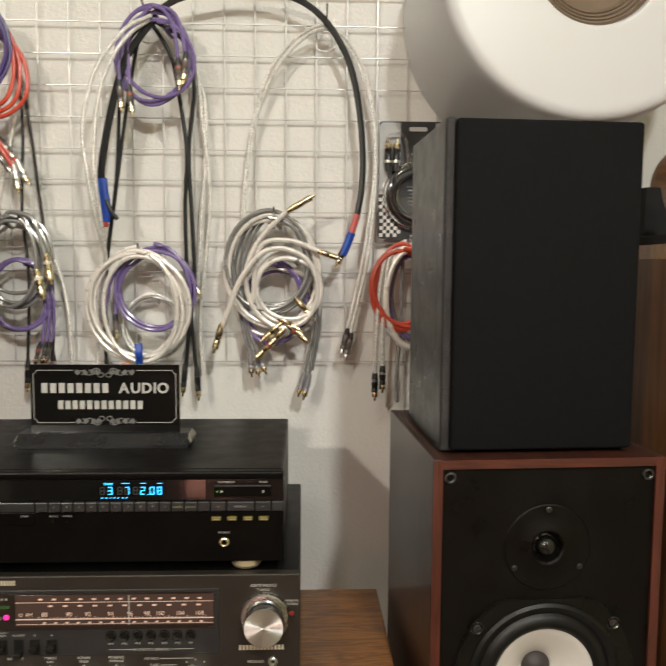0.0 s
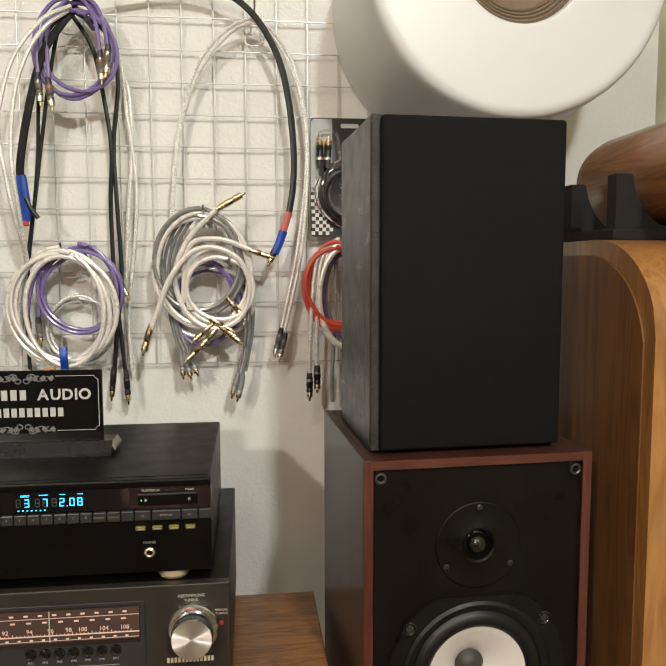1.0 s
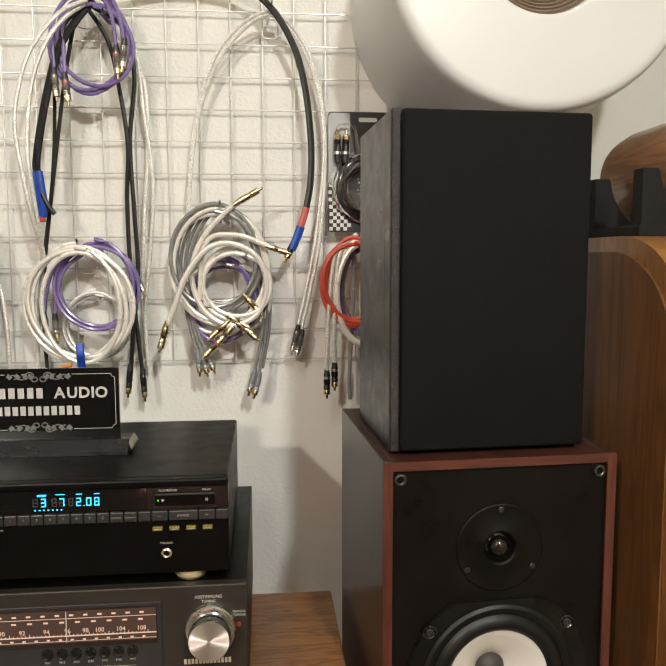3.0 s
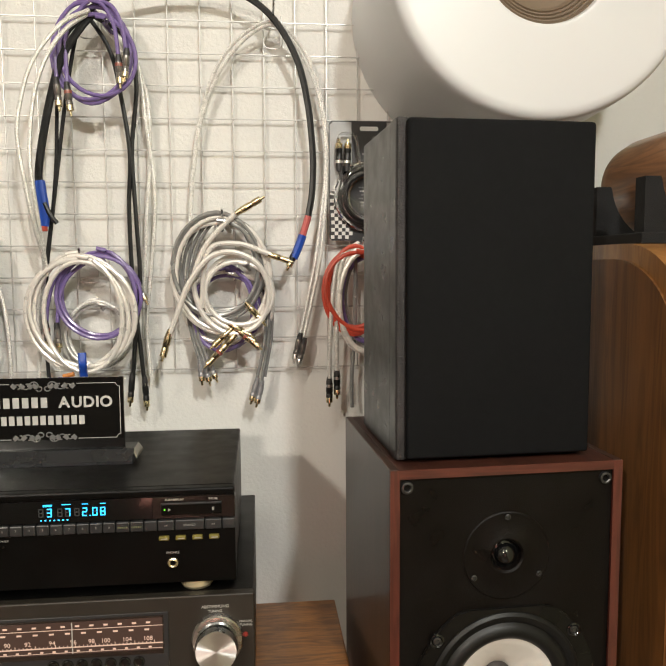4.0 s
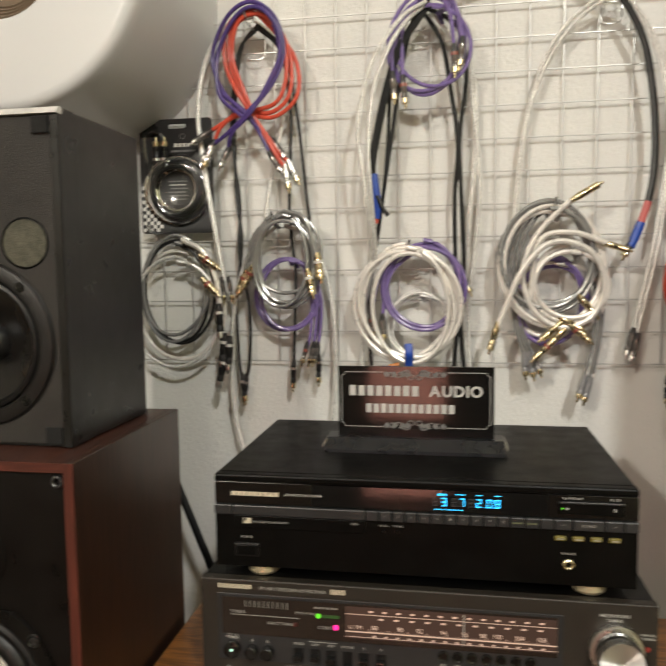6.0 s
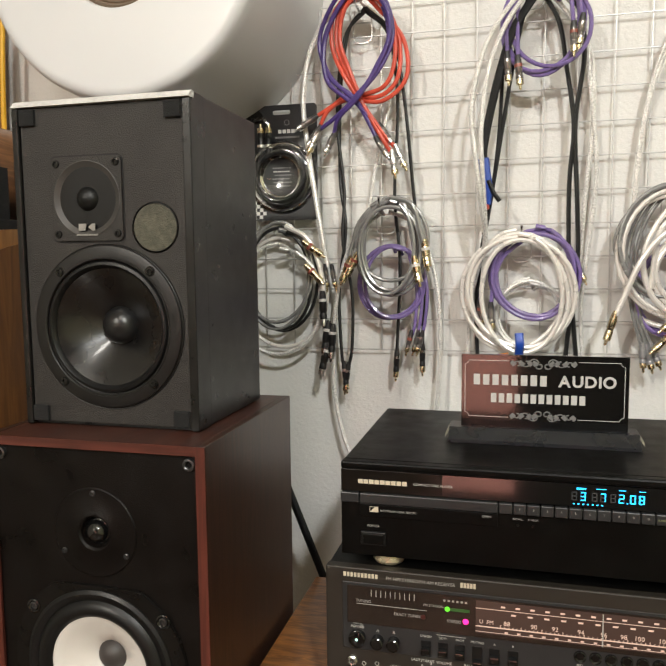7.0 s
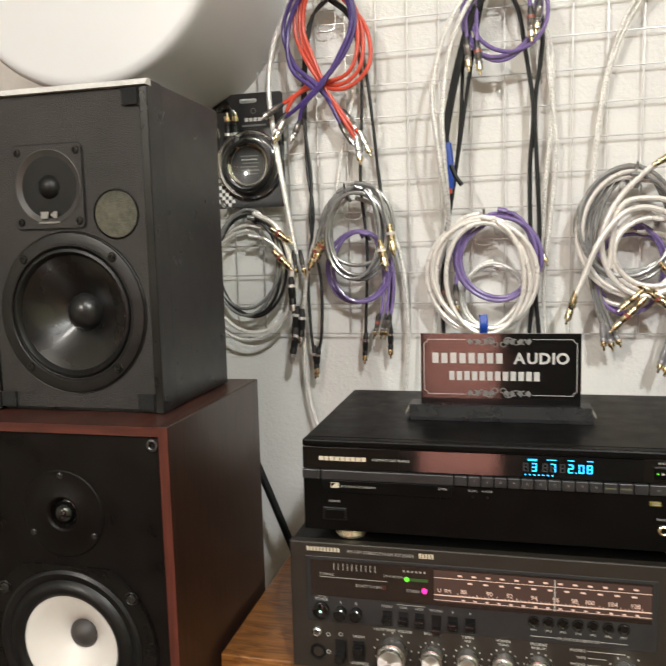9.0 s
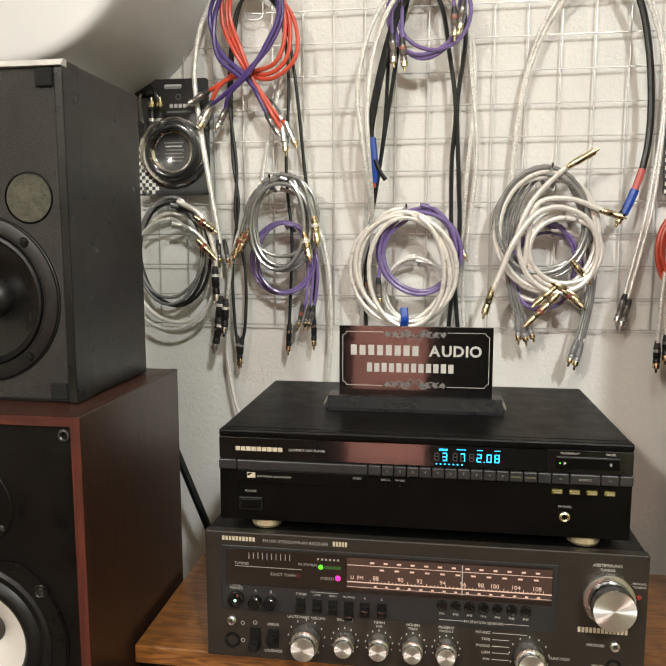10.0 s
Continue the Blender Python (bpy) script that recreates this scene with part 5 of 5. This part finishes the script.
c = cable("long clear silver braided lead hanging to the player", (-0.34, GY, 1.23))
strand(c, SILVER, 0.0034, [(-0.355, 1.222, 1.475), (-0.400, 1.18, 1.478), (-0.425, 1.11, 1.472), (-0.435, 1.02, 1.475), (-0.435, 0.93, 1.475), (-0.420, 0.85, 1.47), (-0.395, 0.79, 1.46), (-0.37, 0.74, 1.44)])
strand(c, SILVER, 0.0034, [(-0.340, 1.225, 1.482), (-0.295, 1.20, 1.485), (-0.265, 1.12, 1.482), (-0.256, 1.02, 1.48), (-0.260, 0.93, 1.478), (-0.268, 0.86, 1.47), (-0.285, 0.79, 1.45)])

# grey coil with white and gold plugs
c = cable("coil of grey interconnects with gold plugs", (-0.342, GY, 1.23))
loop(c, GREY, 0.0030, -0.343, 1.168, 0.050, 0.074, 6, 1.462, 11, 0.011)
loop(c, GREY, 0.0031, -0.338, 1.178, 0.062, 0.065, 1, 1.455, 12, 0.006, part_turn=0.1)
strand(c, GREY, 0.0031, [(-0.350, 1.245, 1.45), (-0.385, 1.215, 1.455), (-0.408, 1.165, 1.452), (-0.412, 1.14, 1.45)])
strand(c, GREY, 0.0031, [(-0.345, 1.243, 1.446), (-0.375, 1.220, 1.45), (-0.398, 1.172, 1.448), (-0.402, 1.15, 1.446)])
strand(c, GREY, 0.0034, [(-0.350, 1.246, 1.446), (-0.322, 1.235, 1.44), (-0.308, 1.18, 1.44), (-0.304, 1.14, 1.44)])
strand(c, GREY, 0.0034, [(-0.345, 1.248, 1.440), (-0.310, 1.235, 1.435), (-0.295, 1.19, 1.436), (-0.289, 1.165, 1.436)])
for x, z, a, b in ((-0.412, 1.142, -22, ORANGE), (-0.401, 1.150, -28, ORANGE), (-0.304, 1.142, 12, WHITE), (-0.288, 1.168, 8, WHITE)):
    plug(c, x, z, a, 1.446 if b is ORANGE else 1.437, GOLD, GOLD, RED if b is ORANGE else b, 0.028, 0.0064)
c = cable("purple interconnect coil below the grey one", (-0.342, GY, 1.22))
loop(c, PURPLE, 0.0030, -0.336, 1.112, 0.050, 0.058, 3, 1.476, 21, 0.006)
for k in range(3):
    strand(c, PURPLE, 0.0026, [(-0.310 + 0.009 * k, 1.160, 1.47), (-0.297 + 0.008 * k, 1.10, 1.466 - 0.003 * k), (-0.300 + 0.008 * k, 1.045, 1.462), (-0.306 + 0.008 * k, 1.022, 1.462)])
for x, b in ((-0.308, RED), (-0.297, None), (-0.290, None)):
    plug(c, x, 1.022, -14, 1.460, DARK_PLUG, GOLD, b, 0.022, 0.004)

# coil partly behind the open loudspeaker
c = cable("grey and white cable coil with banded black plugs", (-0.545, GY, 1.21))
loop(c, GREY, 0.0030, -0.528, 1.125, 0.060, 0.082, 2, 1.470, 31, 0.010)
loop(c, BLACK_JACKET, 0.0028, -0.530, 1.118, 0.054, 0.086, 2, 1.474, 34, 0.010)
loop(c, SILVER, 0.0030, -0.530, 1.080, 0.082, 0.088, 1, 1.462, 32, 0.010)
loop(c, WHITE, 0.0034, -0.525, 1.095, 0.072, 0.095, 1, 1.478, 33, 0.008)
strand(c, WHITE, 0.0040, [(-0.520, 1.205, 1.455), (-0.480, 1.180, 1.45), (-0.458, 1.12, 1.45), (-0.457, 1.075, 1.45)])
for x, z, a, m in ((-0.482, 1.172, 55, GOLD), (-0.480, 1.132, 45, GOLD), (-0.458, 1.085, 2, BLACK_JACKET), (-0.450, 1.035, -8, BLACK_JACKET), (-0.441, 1.030, -4, BLACK_JACKET), (-0.452, 1.000, -12, BLACK_JACKET)):
    plug(c, x, z, a, 1.446, m, STEEL if m is BLACK_JACKET else GOLD, SILVER if m is BLACK_JACKET else RED, 0.042 if m is BLACK_JACKET else 0.024, 0.0062)

# middle column
c = cable("coil of bright purple interconnects with clear plugs", (-0.118, GY, 1.56))
loop(c, PURPLE, 0.0031, -0.106, 1.499, 0.059, 0.068, 4, 1.455, 43, 0.017)
for x, z, a, b in ((-0.069, 1.485, 2, RED), (-0.057, 1.495, -6, None), (-0.164, 1.449, 4, None), (-0.148, 1.442, 6, RED)):
    plug(c, x, z, a, 1.436, DARK_PLUG, GOLD, b, 0.028, 0.0054)
for x, z in ((-0.164, 1.455), (-0.148, 1.448)):
    strand(c, PURPLE, 0.0031, [(-0.112, 1.575, 1.444), (x + 0.025, 1.566, 1.445), (x + 0.003, 1.535, 1.445), (x - 0.001, 1.50, 1.44), (x, z, 1.437)])
for x, z in ((-0.069, 1.491), (-0.057, 1.500)):
    strand(c, PURPLE, 0.0031, [(-0.110, 1.577, 1.442), (x - 0.022, 1.570, 1.441), (x - 0.006, 1.540, 1.439), (x, z, 1.437)])
c = cable("black sleeved cable with blue taped split", (-0.118, GY, 1.56))
strand(c, SLEEVE, 0.0060, [(-0.108, 1.556, 1.452), (-0.126, 1.535, 1.444), (-0.154, 1.493, 1.440), (-0.170, 1.446, 1.440), (-0.186, 1.380, 1.440), (-0.197, 1.317, 1.442), (-0.195, 1.288, 1.444)], "flat black mesh sleeve", flat=0.55)
strand(c, BLUE, 0.0080, [(-0.1965, 1.302, 1.443), (-0.194, 1.280, 1.442), (-0.191, 1.255, 1.442), (-0.193, 1.232, 1.444)], "blue tape wrap", "tape", 0.7)
part("red_ring", turned([(0.005, 0), (0.0062, 0.001), (0.0062, 0.007), (0.005, 0.008)], fore(-0.1935, 1.232, 1.444), (0.0, 0, -1), 16), RED, c, smooth=True)
strand(c, BLACK_JACKET, 0.0034, [(-0.190, 1.268, 1.438), (-0.182, 1.250, 1.438), (-0.172, 1.236, 1.440)])
strand(c, SLEEVE, 0.0030, [(-0.110, 1.556, 1.466), (-0.131, 1.534, 1.462), (-0.149, 1.454, 1.460), (-0.162, 1.374, 1.460), (-0.174, 1.294, 1.460), (-0.186, 1.213, 1.462), (-0.195, 1.150, 1.474), (-0.200, 1.06, 1.478), (-0.197, 0.975, 1.475)])
strand(c, SLEEVE, 0.0028, [(-0.114, 1.558, 1.464), (-0.150, 1.520, 1.462), (-0.165, 1.450, 1.462), (-0.168, 1.400, 1.460), (-0.171, 1.340, 1.460), (-0.178, 1.271, 1.460), (-0.192, 1.184, 1.466)])
c = cable("long black twin lead crossing over itself", (-0.118, GY, 1.56))
for pts in ([(-0.118, 1.555, 1.475), (-0.085, 1.50, 1.475), (-0.071, 1.43, 1.478), (-0.060, 1.345, 1.472), (-0.064, 1.26, 1.476), (-0.062, 1.15, 1.476), (-0.054, 1.05, 1.474), (-0.048, 0.985, 1.472)],
            [(-0.112, 1.555, 1.470), (-0.060, 1.52, 1.472), (-0.047, 1.45, 1.474), (-0.057, 1.35, 1.478), (-0.053, 1.24, 1.472), (-0.050, 1.14, 1.472), (-0.060, 1.05, 1.47), (-0.066, 0.98, 1.47)]):
    strand(c, BLACK_JACKET, 0.0034, pts)
plug(c, -0.047, 0.980, 3, 1.472, BLACK_JACKET, GOLD, STEEL, 0.036, 0.0050)
plug(c, -0.067, 0.985, -6, 1.470, BLACK_JACKET, GOLD, None, 0.034, 0.0050)
plug(c, -0.052, 1.138, 24, 1.462, STEEL, GOLD, None, 0.024, 0.0044)
c = cable("clear silver loop hanging behind the purple coil", (-0.118, GY, 1.56))
strand(c, SILVER, 0.0034, [(-0.112, 1.562, 1.440), (-0.152, 1.541, 1.415), (-0.195, 1.486, 1.405), (-0.216, 1.424, 1.402), (-0.223, 1.368, 1.402), (-0.214, 1.294, 1.405), (-0.204, 1.231, 1.415), (-0.194, 1.172, 1.440), (-0.205, 1.100, 1.476), (-0.215, 0.975, 1.480)])
strand(c, SILVER, 0.0034, [(-0.112, 1.558, 1.446), (-0.146, 1.533, 1.422), (-0.175, 1.492, 1.412), (-0.197, 1.430, 1.410), (-0.206, 1.351, 1.410), (-0.204, 1.294, 1.412), (-0.195, 1.202, 1.430), (-0.192, 1.160, 1.450)])
strand(c, SILVER, 0.0031, [(-0.105, 1.56, 1.486), (-0.050, 1.50, 1.486), (-0.036, 1.40, 1.486), (-0.024, 1.28, 1.486), (-0.032, 1.17, 1.486), (-0.042, 1.08, 1.484), (-0.038, 0.99, 1.48)])
strand(c, SILVER, 0.0034, [(-0.105, 1.555, 1.490), (-0.040, 1.46, 1.490), (-0.030, 1.36, 1.490), (-0.038, 1.25, 1.490), (-0.046, 1.13, 1.488)])

# white coil with blue strap, purple one behind
c = cable("coil of white cable closed with a blue strap", (-0.130, GY, 1.19))
loop(c, WHITE, 0.0036, -0.143, 1.094, 0.074, 0.088, 5, 1.456, 51, 0.013)
strand(c, BLUE, 0.0062, [(-0.141, 1.030, 1.432), (-0.140, 1.012, 1.428), (-0.140, 0.998, 1.436), (-0.139, 0.982, 1.44)], "blue hook-and-loop strap", "strap", 0.5)
strand(c, ORANGE, 0.0036, [(-0.172, 0.992, 1.44), (-0.155, 0.996, 1.44)], "", "plug_sleeve")
c = cable("purple coil with clear plugs behind the white coil", (-0.130, GY, 1.19))
loop(c, PURPLE, 0.0031, -0.114, 1.122, 0.062, 0.066, 5, 1.474, 61, 0.009)
for x, z, b in ((-0.197, 1.072, RED), (-0.180, 1.068, None)):
    strand(c, PURPLE, 0.0032, [(x + 0.055, 1.180, 1.465), (x + 0.018, 1.150, 1.46), (x + 0.004, 1.11, 1.46), (x, 1.075, 1.46)])
    plug(c, x, z, 4, 1.458, DARK_PLUG, GOLD, b, 0.026, 0.0052)
c = cable("small clear silver coil behind the white coil", (-0.130, GY, 1.18))
loop(c, SILVER, 0.0028, -0.118, 1.060, 0.052, 0.050, 3, 1.486, 71, 0.006)

# right column
c = cable("white cable wound in two wide loops with gold plugs", (0.083, GY, 1.24))
strand(c, WHITE, 0.0043, [(-0.004, 1.050, 1.425), (0.010, 1.085, 1.425), (0.032, 1.140, 1.422), (0.066, 1.182, 1.425), (0.105, 1.190, 1.43), (0.145, 1.168, 1.432), (0.160, 1.118, 1.435), (0.140, 1.072, 1.438), (0.095, 1.058, 1.44), (0.055, 1.085, 1.44), (0.038, 1.140, 1.44), (0.055, 1.195, 1.44), (0.092, 1.238, 1.44), (0.128, 1.265, 1.435)])
loop(c, WHITE, 0.0036, 0.080, 1.152, 0.078, 0.088, 2, 1.452, 81, 0.012)
loop(c, WHITE, 0.0038, 0.108, 1.124, 0.053, 0.055, 2, 1.444, 82, 0.006)
strand(c, WHITE, 0.0042, [(0.050, 1.100, 1.44), (0.062, 1.190, 1.435), (0.110, 1.204, 1.43), (0.165, 1.185, 1.435)])
plug(c, -0.003, 1.055, -16, 1.425, GOLD, GOLD, None, 0.030, 0.0055)
plug(c, 0.118, 1.258, 120, 1.433, GOLD, GOLD, None, 0.030, 0.0055)
plug(c, 0.164, 1.185, 72, 1.435, GOLD, GOLD, None, 0.026, 0.0050)
c = cable("coil of grey interconnects behind white loops", (0.083, GY, 1.24))
loop(c, GREY, 0.0032, 0.076, 1.168, 0.066, 0.076, 7, 1.468, 91, 0.011)
for k in range(3):
    strand(c, GREY, 0.0026, [(0.083, 1.246 - 0.003 * k, 1.470), (0.052 + 0.006 * k, 1.236 - 0.002 * k, 1.462), (0.026 + 0.008 * k, 1.195, 1.464), (0.018 + 0.007 * k, 1.140, 1.468), (0.030 + 0.005 * k, 1.060, 1.464), (0.044 + 0.007 * k, 1.010, 1.46)])
for k in range(2):
    strand(c, GREY, 0.0026, [(0.083, 1.246, 1.472), (0.112 + 0.008 * k, 1.232, 1.466), (0.144 + 0.007 * k, 1.150, 1.468), (0.150 + 0.006 * k, 1.060, 1.464), (0.134 + 0.008 * k, 0.975 - 0.004 * k, 1.46)])
strand(c, GREY, 0.0026, [(0.083, 1.245, 1.476), (0.128, 1.226, 1.470), (0.158, 1.140, 1.472), (0.160, 1.060, 1.468), (0.148, 0.985, 1.464)])
for x, z, a, t in ((0.044, 1.008, 4, GOLD), (0.051, 1.006, 14, GOLD), (0.058, 1.010, 22, GOLD), (0.134, 0.973, -16, GOLD), (0.142, 0.968, -14, GOLD)):
    plug(c, x, z, a, 1.458, GREY_PLUG, t, None, 0.024, 0.0050)
c = cable("purple coil with gold plugs below white loops", (0.083, GY, 1.22))
loop(c, PURPLE, 0.0029, 0.088, 1.098, 0.056, 0.060, 4, 1.480, 101, 0.011)
loop(c, WHITE, 0.0038, 0.090, 1.100, 0.072, 0.056, 1, 1.470, 102, 0.007)
for x, z, a, b in ((0.092, 1.060, -48, None), (0.100, 1.052, -42, None), (0.080, 1.030, -45, RED), (0.108, 1.062, 55, None), (0.116, 1.056, 50, RED), (0.100, 1.070, 60, None), (0.128, 1.100, 40, None)):
    plug(c, x, z, a, 1.440, GOLD, GOLD, b, 0.028, 0.0054)

# black arch with pink and blue end
c = cable("thick black cable arching between two hooks, blue end", (0.165, GY, 1.55))
strand(c, BLACK_JACKET, 0.0052, [(-0.118, 1.560, 1.46), (-0.060, 1.592, 1.462), (0.030, 1.604, 1.465), (0.110, 1.596, 1.465), (0.165, 1.562, 1.462), (0.204, 1.500, 1.464), (0.222, 1.430, 1.466), (0.230, 1.350, 1.466), (0.229, 1.290, 1.464), (0.222, 1.245, 1.462)], flat=0.8)
strand(c, PINK, 0.0055, [(0.2225, 1.248, 1.462), (0.217, 1.230, 1.462), (0.212, 1.214, 1.462)], "pink tape band", "tape")
strand(c, BLUE, 0.0066, [(0.213, 1.217, 1.462), (0.206, 1.198, 1.462), (0.198, 1.180, 1.46)], "blue tape wrap", "tape")
plug(c, 0.198, 1.184, -25, 1.46, BLACK_JACKET, GOLD, None, 0.016, 0.0055)
c = cable("clear silver lead arching over its hook", (0.165, GY, 1.55))
for k in range(2):
    o = 0.0070 * k
    strand(c, SILVER, 0.0028, [(0.028 + o * 0.3, 1.16, 1.484), (0.032 + o * 0.3, 1.28, 1.486), (0.050 + o * 0.5, 1.405, 1.484), (0.090 + o, 1.500 - o * 0.6, 1.478), (0.160, 1.552 - o * 0.8, 1.47), (0.212 - o, 1.515, 1.476), (0.242 - o * 0.5, 1.440, 1.48), (0.252 - o * 0.3, 1.340, 1.48), (0.243 - o, 1.200, 1.478), (0.226 - o, 1.110, 1.475), (0.212 - o, 1.048, 1.472)])
    plug(c, 0.212 - o, 1.046 - 0.008 * (1 - k), -14, 1.470, DARK_PLUG, STEEL, None, 0.030, 0.0052)
c = cable("red, white and violet cables bunched on one hook", (0.300, GY, 1.20))
loop(c, RED, 0.0035, 0.302, 1.128, 0.050, 0.066, 5, 1.455, 111, 0.014)
loop(c, WHITE, 0.0044, 0.318, 1.110, 0.048, 0.085, 2, 1.442, 112, 0.007)
loop(c, PURPLE, 0.0036, 0.322, 1.115, 0.040, 0.072, 2, 1.462, 113, 0.007)
loop(c, GREY, 0.0034, 0.335, 1.120, 0.048, 0.080, 2, 1.470, 114, 0.007)
for k, (x, z) in enumerate(((0.257, 0.972), (0.270, 0.985))):
    strand(c, SILVER, 0.0036, [(0.306, 1.205, 1.452), (0.280 + 0.006 * k, 1.185, 1.44), (0.268 + 0.008 * k, 1.150, 1.438), (0.260 + 0.010 * k, 1.060, 1.44), (x, z, 1.444)])
    plug(c, x, z, 0, 1.444, BLACK_JACKET, GOLD, STEEL, 0.028, 0.0055)
strand(c, GREY, 0.0032, [(0.300, 1.190, 1.46), (0.298, 1.080, 1.47), (0.292, 0.975, 1.472), (0.293, 0.93, 1.47)])


# ---- carded cables on the grid ----
def rounded(x0, x1, z0, z1, r, n=5):
    pts = []
    for cx, cz, a0 in ((x1 - r, z1 - r, 0), (x0 + r, z1 - r, 90), (x0 + r, z0 + r, 180), (x1 - r, z0 + r, 270)):
        for k in range(n):
            a = radians(a0 + 90 * k / (n - 1))
            pts.append((cx + r * math.cos(a), cz + r * math.sin(a)))
    return pts


def carded(x0, x1, z0, z1, label, pale):
    y = 1.482
    p = thing("carded_cable", ((x0 + x1) / 2, GY, z0), label, "packaged cable", "carded cables")
    cx = (x0 + x1) / 2
    slot = rounded(cx - 0.012, cx + 0.018, z1 - 0.0155, z1 - 0.0085, 0.003)
    card = part("card", holed(rounded(x0, x1, z0, z1, 0.006), [slot], y, y + 0.0012), CARD, p, "printed black card with a hang slot")
    if pale:
        part("silver_panel", outline([(x0 + 0.001, z0 + 0.078), (x0 + 0.012, z0 + 0.070), (x0 + 0.036, z0 + 0.100), (x0 + 0.036, z1 - 0.002), (x0 + 0.006, z1 - 0.002), (x0 + 0.001, z1 - 0.007)], y - 0.0006, y - 0.0001), CARD_SILVER, card, "silver printed panel")
        part("silver_panel", outline([(x1 - 0.030, z1 - 0.060), (x1 - 0.001, z1 - 0.060), (x1 - 0.001, z1 - 0.007), (x1 - 0.006, z1 - 0.002), (x1 - 0.030, z1 - 0.002)], y - 0.0006, y - 0.0001), CARD_SILVER, card)
    else:
        part("black_flap", outline([(x0 + 0.004, z1 - 0.016), (x0 + 0.012, z1 - 0.003), (x0 + 0.022, z1 - 0.003), (x0 + 0.034, z1 - 0.014), (x0 + 0.034, z1 - 0.028), (x0 + 0.004, z1 - 0.028)], y - 0.0010, y - 0.0002), BLACK_GLOSS, card)
    # checker print that sweeps along the lower corner
    s = 0.0058
    for j in range(13):
        for i in range(7):
            if (i + j) % 2 or i * s > 0.034 - 0.0024 * j + 0.00012 * j * j:
                continue
            slip = 0.0009 * math.sin(0.5 * j)
            part("check", box(x0 + 0.002 + s * i + slip, x0 + 0.002 + s * (i + 1) + slip, y - 0.0006, y - 0.0001, z0 + 0.003 + s * j, z0 + 0.003 + s * (j + 1)), CARD_WHITE, card)
    part("maker_badge", turned([(0.0036, 0.0002), (0.0046, 0.0002)], (cx + 0.012, y - 0.0001, z1 - 0.0285), segments=24), CARD_GREY, card)
    bars("maker_mark", cx - 0.003, cx + 0.027, z1 - 0.0455, z1 - 0.0395, y - 0.0001, 4, CARD_WHITE, card)
    bars("small_print", cx - 0.008, cx + 0.034, z1 - 0.0535, z1 - 0.0505, y - 0.0001, 12, CARD_GREY, card)
    cz = z0 + 0.070
    for k in range(7):
        r = 0.0365 + 0.0030 * (k % 5) + (0.001 if k > 4 else 0)
        lift = 0.004 + 0.005 * (k // 5) + 0.002 * (k % 2)
        line = [Vector((cx + 0.002 + (r + 0.0012 * math.sin(3 * a + k)) * math.cos(a), y - lift, cz + (r + 0.0012 * math.cos(2 * a + k)) * math.sin(a))) for a in (2 * math.pi * j / 40 for j in range(41))]
        part("cable_turn", tube(line, 0.0035, 8), BLACK_JACKET, p, smooth=True)
    part("blister", turned([(0.0, 0.0025), (0.028, 0.0025), (0.031, 0.004), (0.033, 0.0145), (0.037, 0.0165), (0.047, 0.0165), (0.053, 0.013), (0.056, 0.002), (0.060, 0.0007)], (cx + 0.002, y, cz), segments=56), BLISTER, p, "clear plastic blister", smooth=True)
    part("blister_stem", tube(spline([(cx - 0.013, y - 0.012, cz + 0.05), (cx - 0.016, y - 0.012, z1 - 0.05), (cx - 0.020, y - 0.012, z1 - 0.026), (cx - 0.034, y - 0.012, z1 - 0.022), (cx - 0.046, y - 0.012, z1 - 0.026), (cx - 0.049, y - 0.012, z1 - 0.05), (cx - 0.046, y - 0.010, cz + 0.045)]), 0.0022, 8), BLISTER, p, smooth=True)
    for k in range(6):
        bars("small_print", cx - 0.014 + 0.002 * (k % 3), cx + 0.019 - 0.003 * (k % 2), cz + 0.014 - 0.0058 * k, cz + 0.0160 - 0.0058 * k, y - 0.0008, 7 + k % 3, CARD_WHITE if k == 1 else CARD_GREY, p)
    for k in range(2):
        plug(p, x0 + 0.020 + 0.013 * k, z1 - 0.066, 180 - 3 * k, y - 0.008, BLACK_JACKET, GOLD, STEEL, 0.030, 0.0058)
        part("cable_tail", tube(spline([(x0 + 0.0205 + 0.0125 * k, y - 0.0075, z1 - 0.072), (x0 + 0.018 + 0.010 * k, y - 0.0075, z1 - 0.090), (x0 + 0.020 + 0.006 * k, y - 0.007, cz + 0.012)]), 0.0032, 8), BLACK_JACKET, p, smooth=True)


carded(-0.578, -0.452, 1.214, 1.400, "black carded cable in a clear blister pack", False)
carded(0.252, 0.375, 1.207, 1.397, "black and grey carded cable in a clear blister pack", True)

# thin black stick leaning behind the rack
tagged(part("black_stick", tube([Vector((-0.402, 1.35, 0.64)), Vector((-0.500, 1.36, 0.872))], 0.006, 10), BLACK_RUBBER), "thin black stick leaning against the wall", "stick")
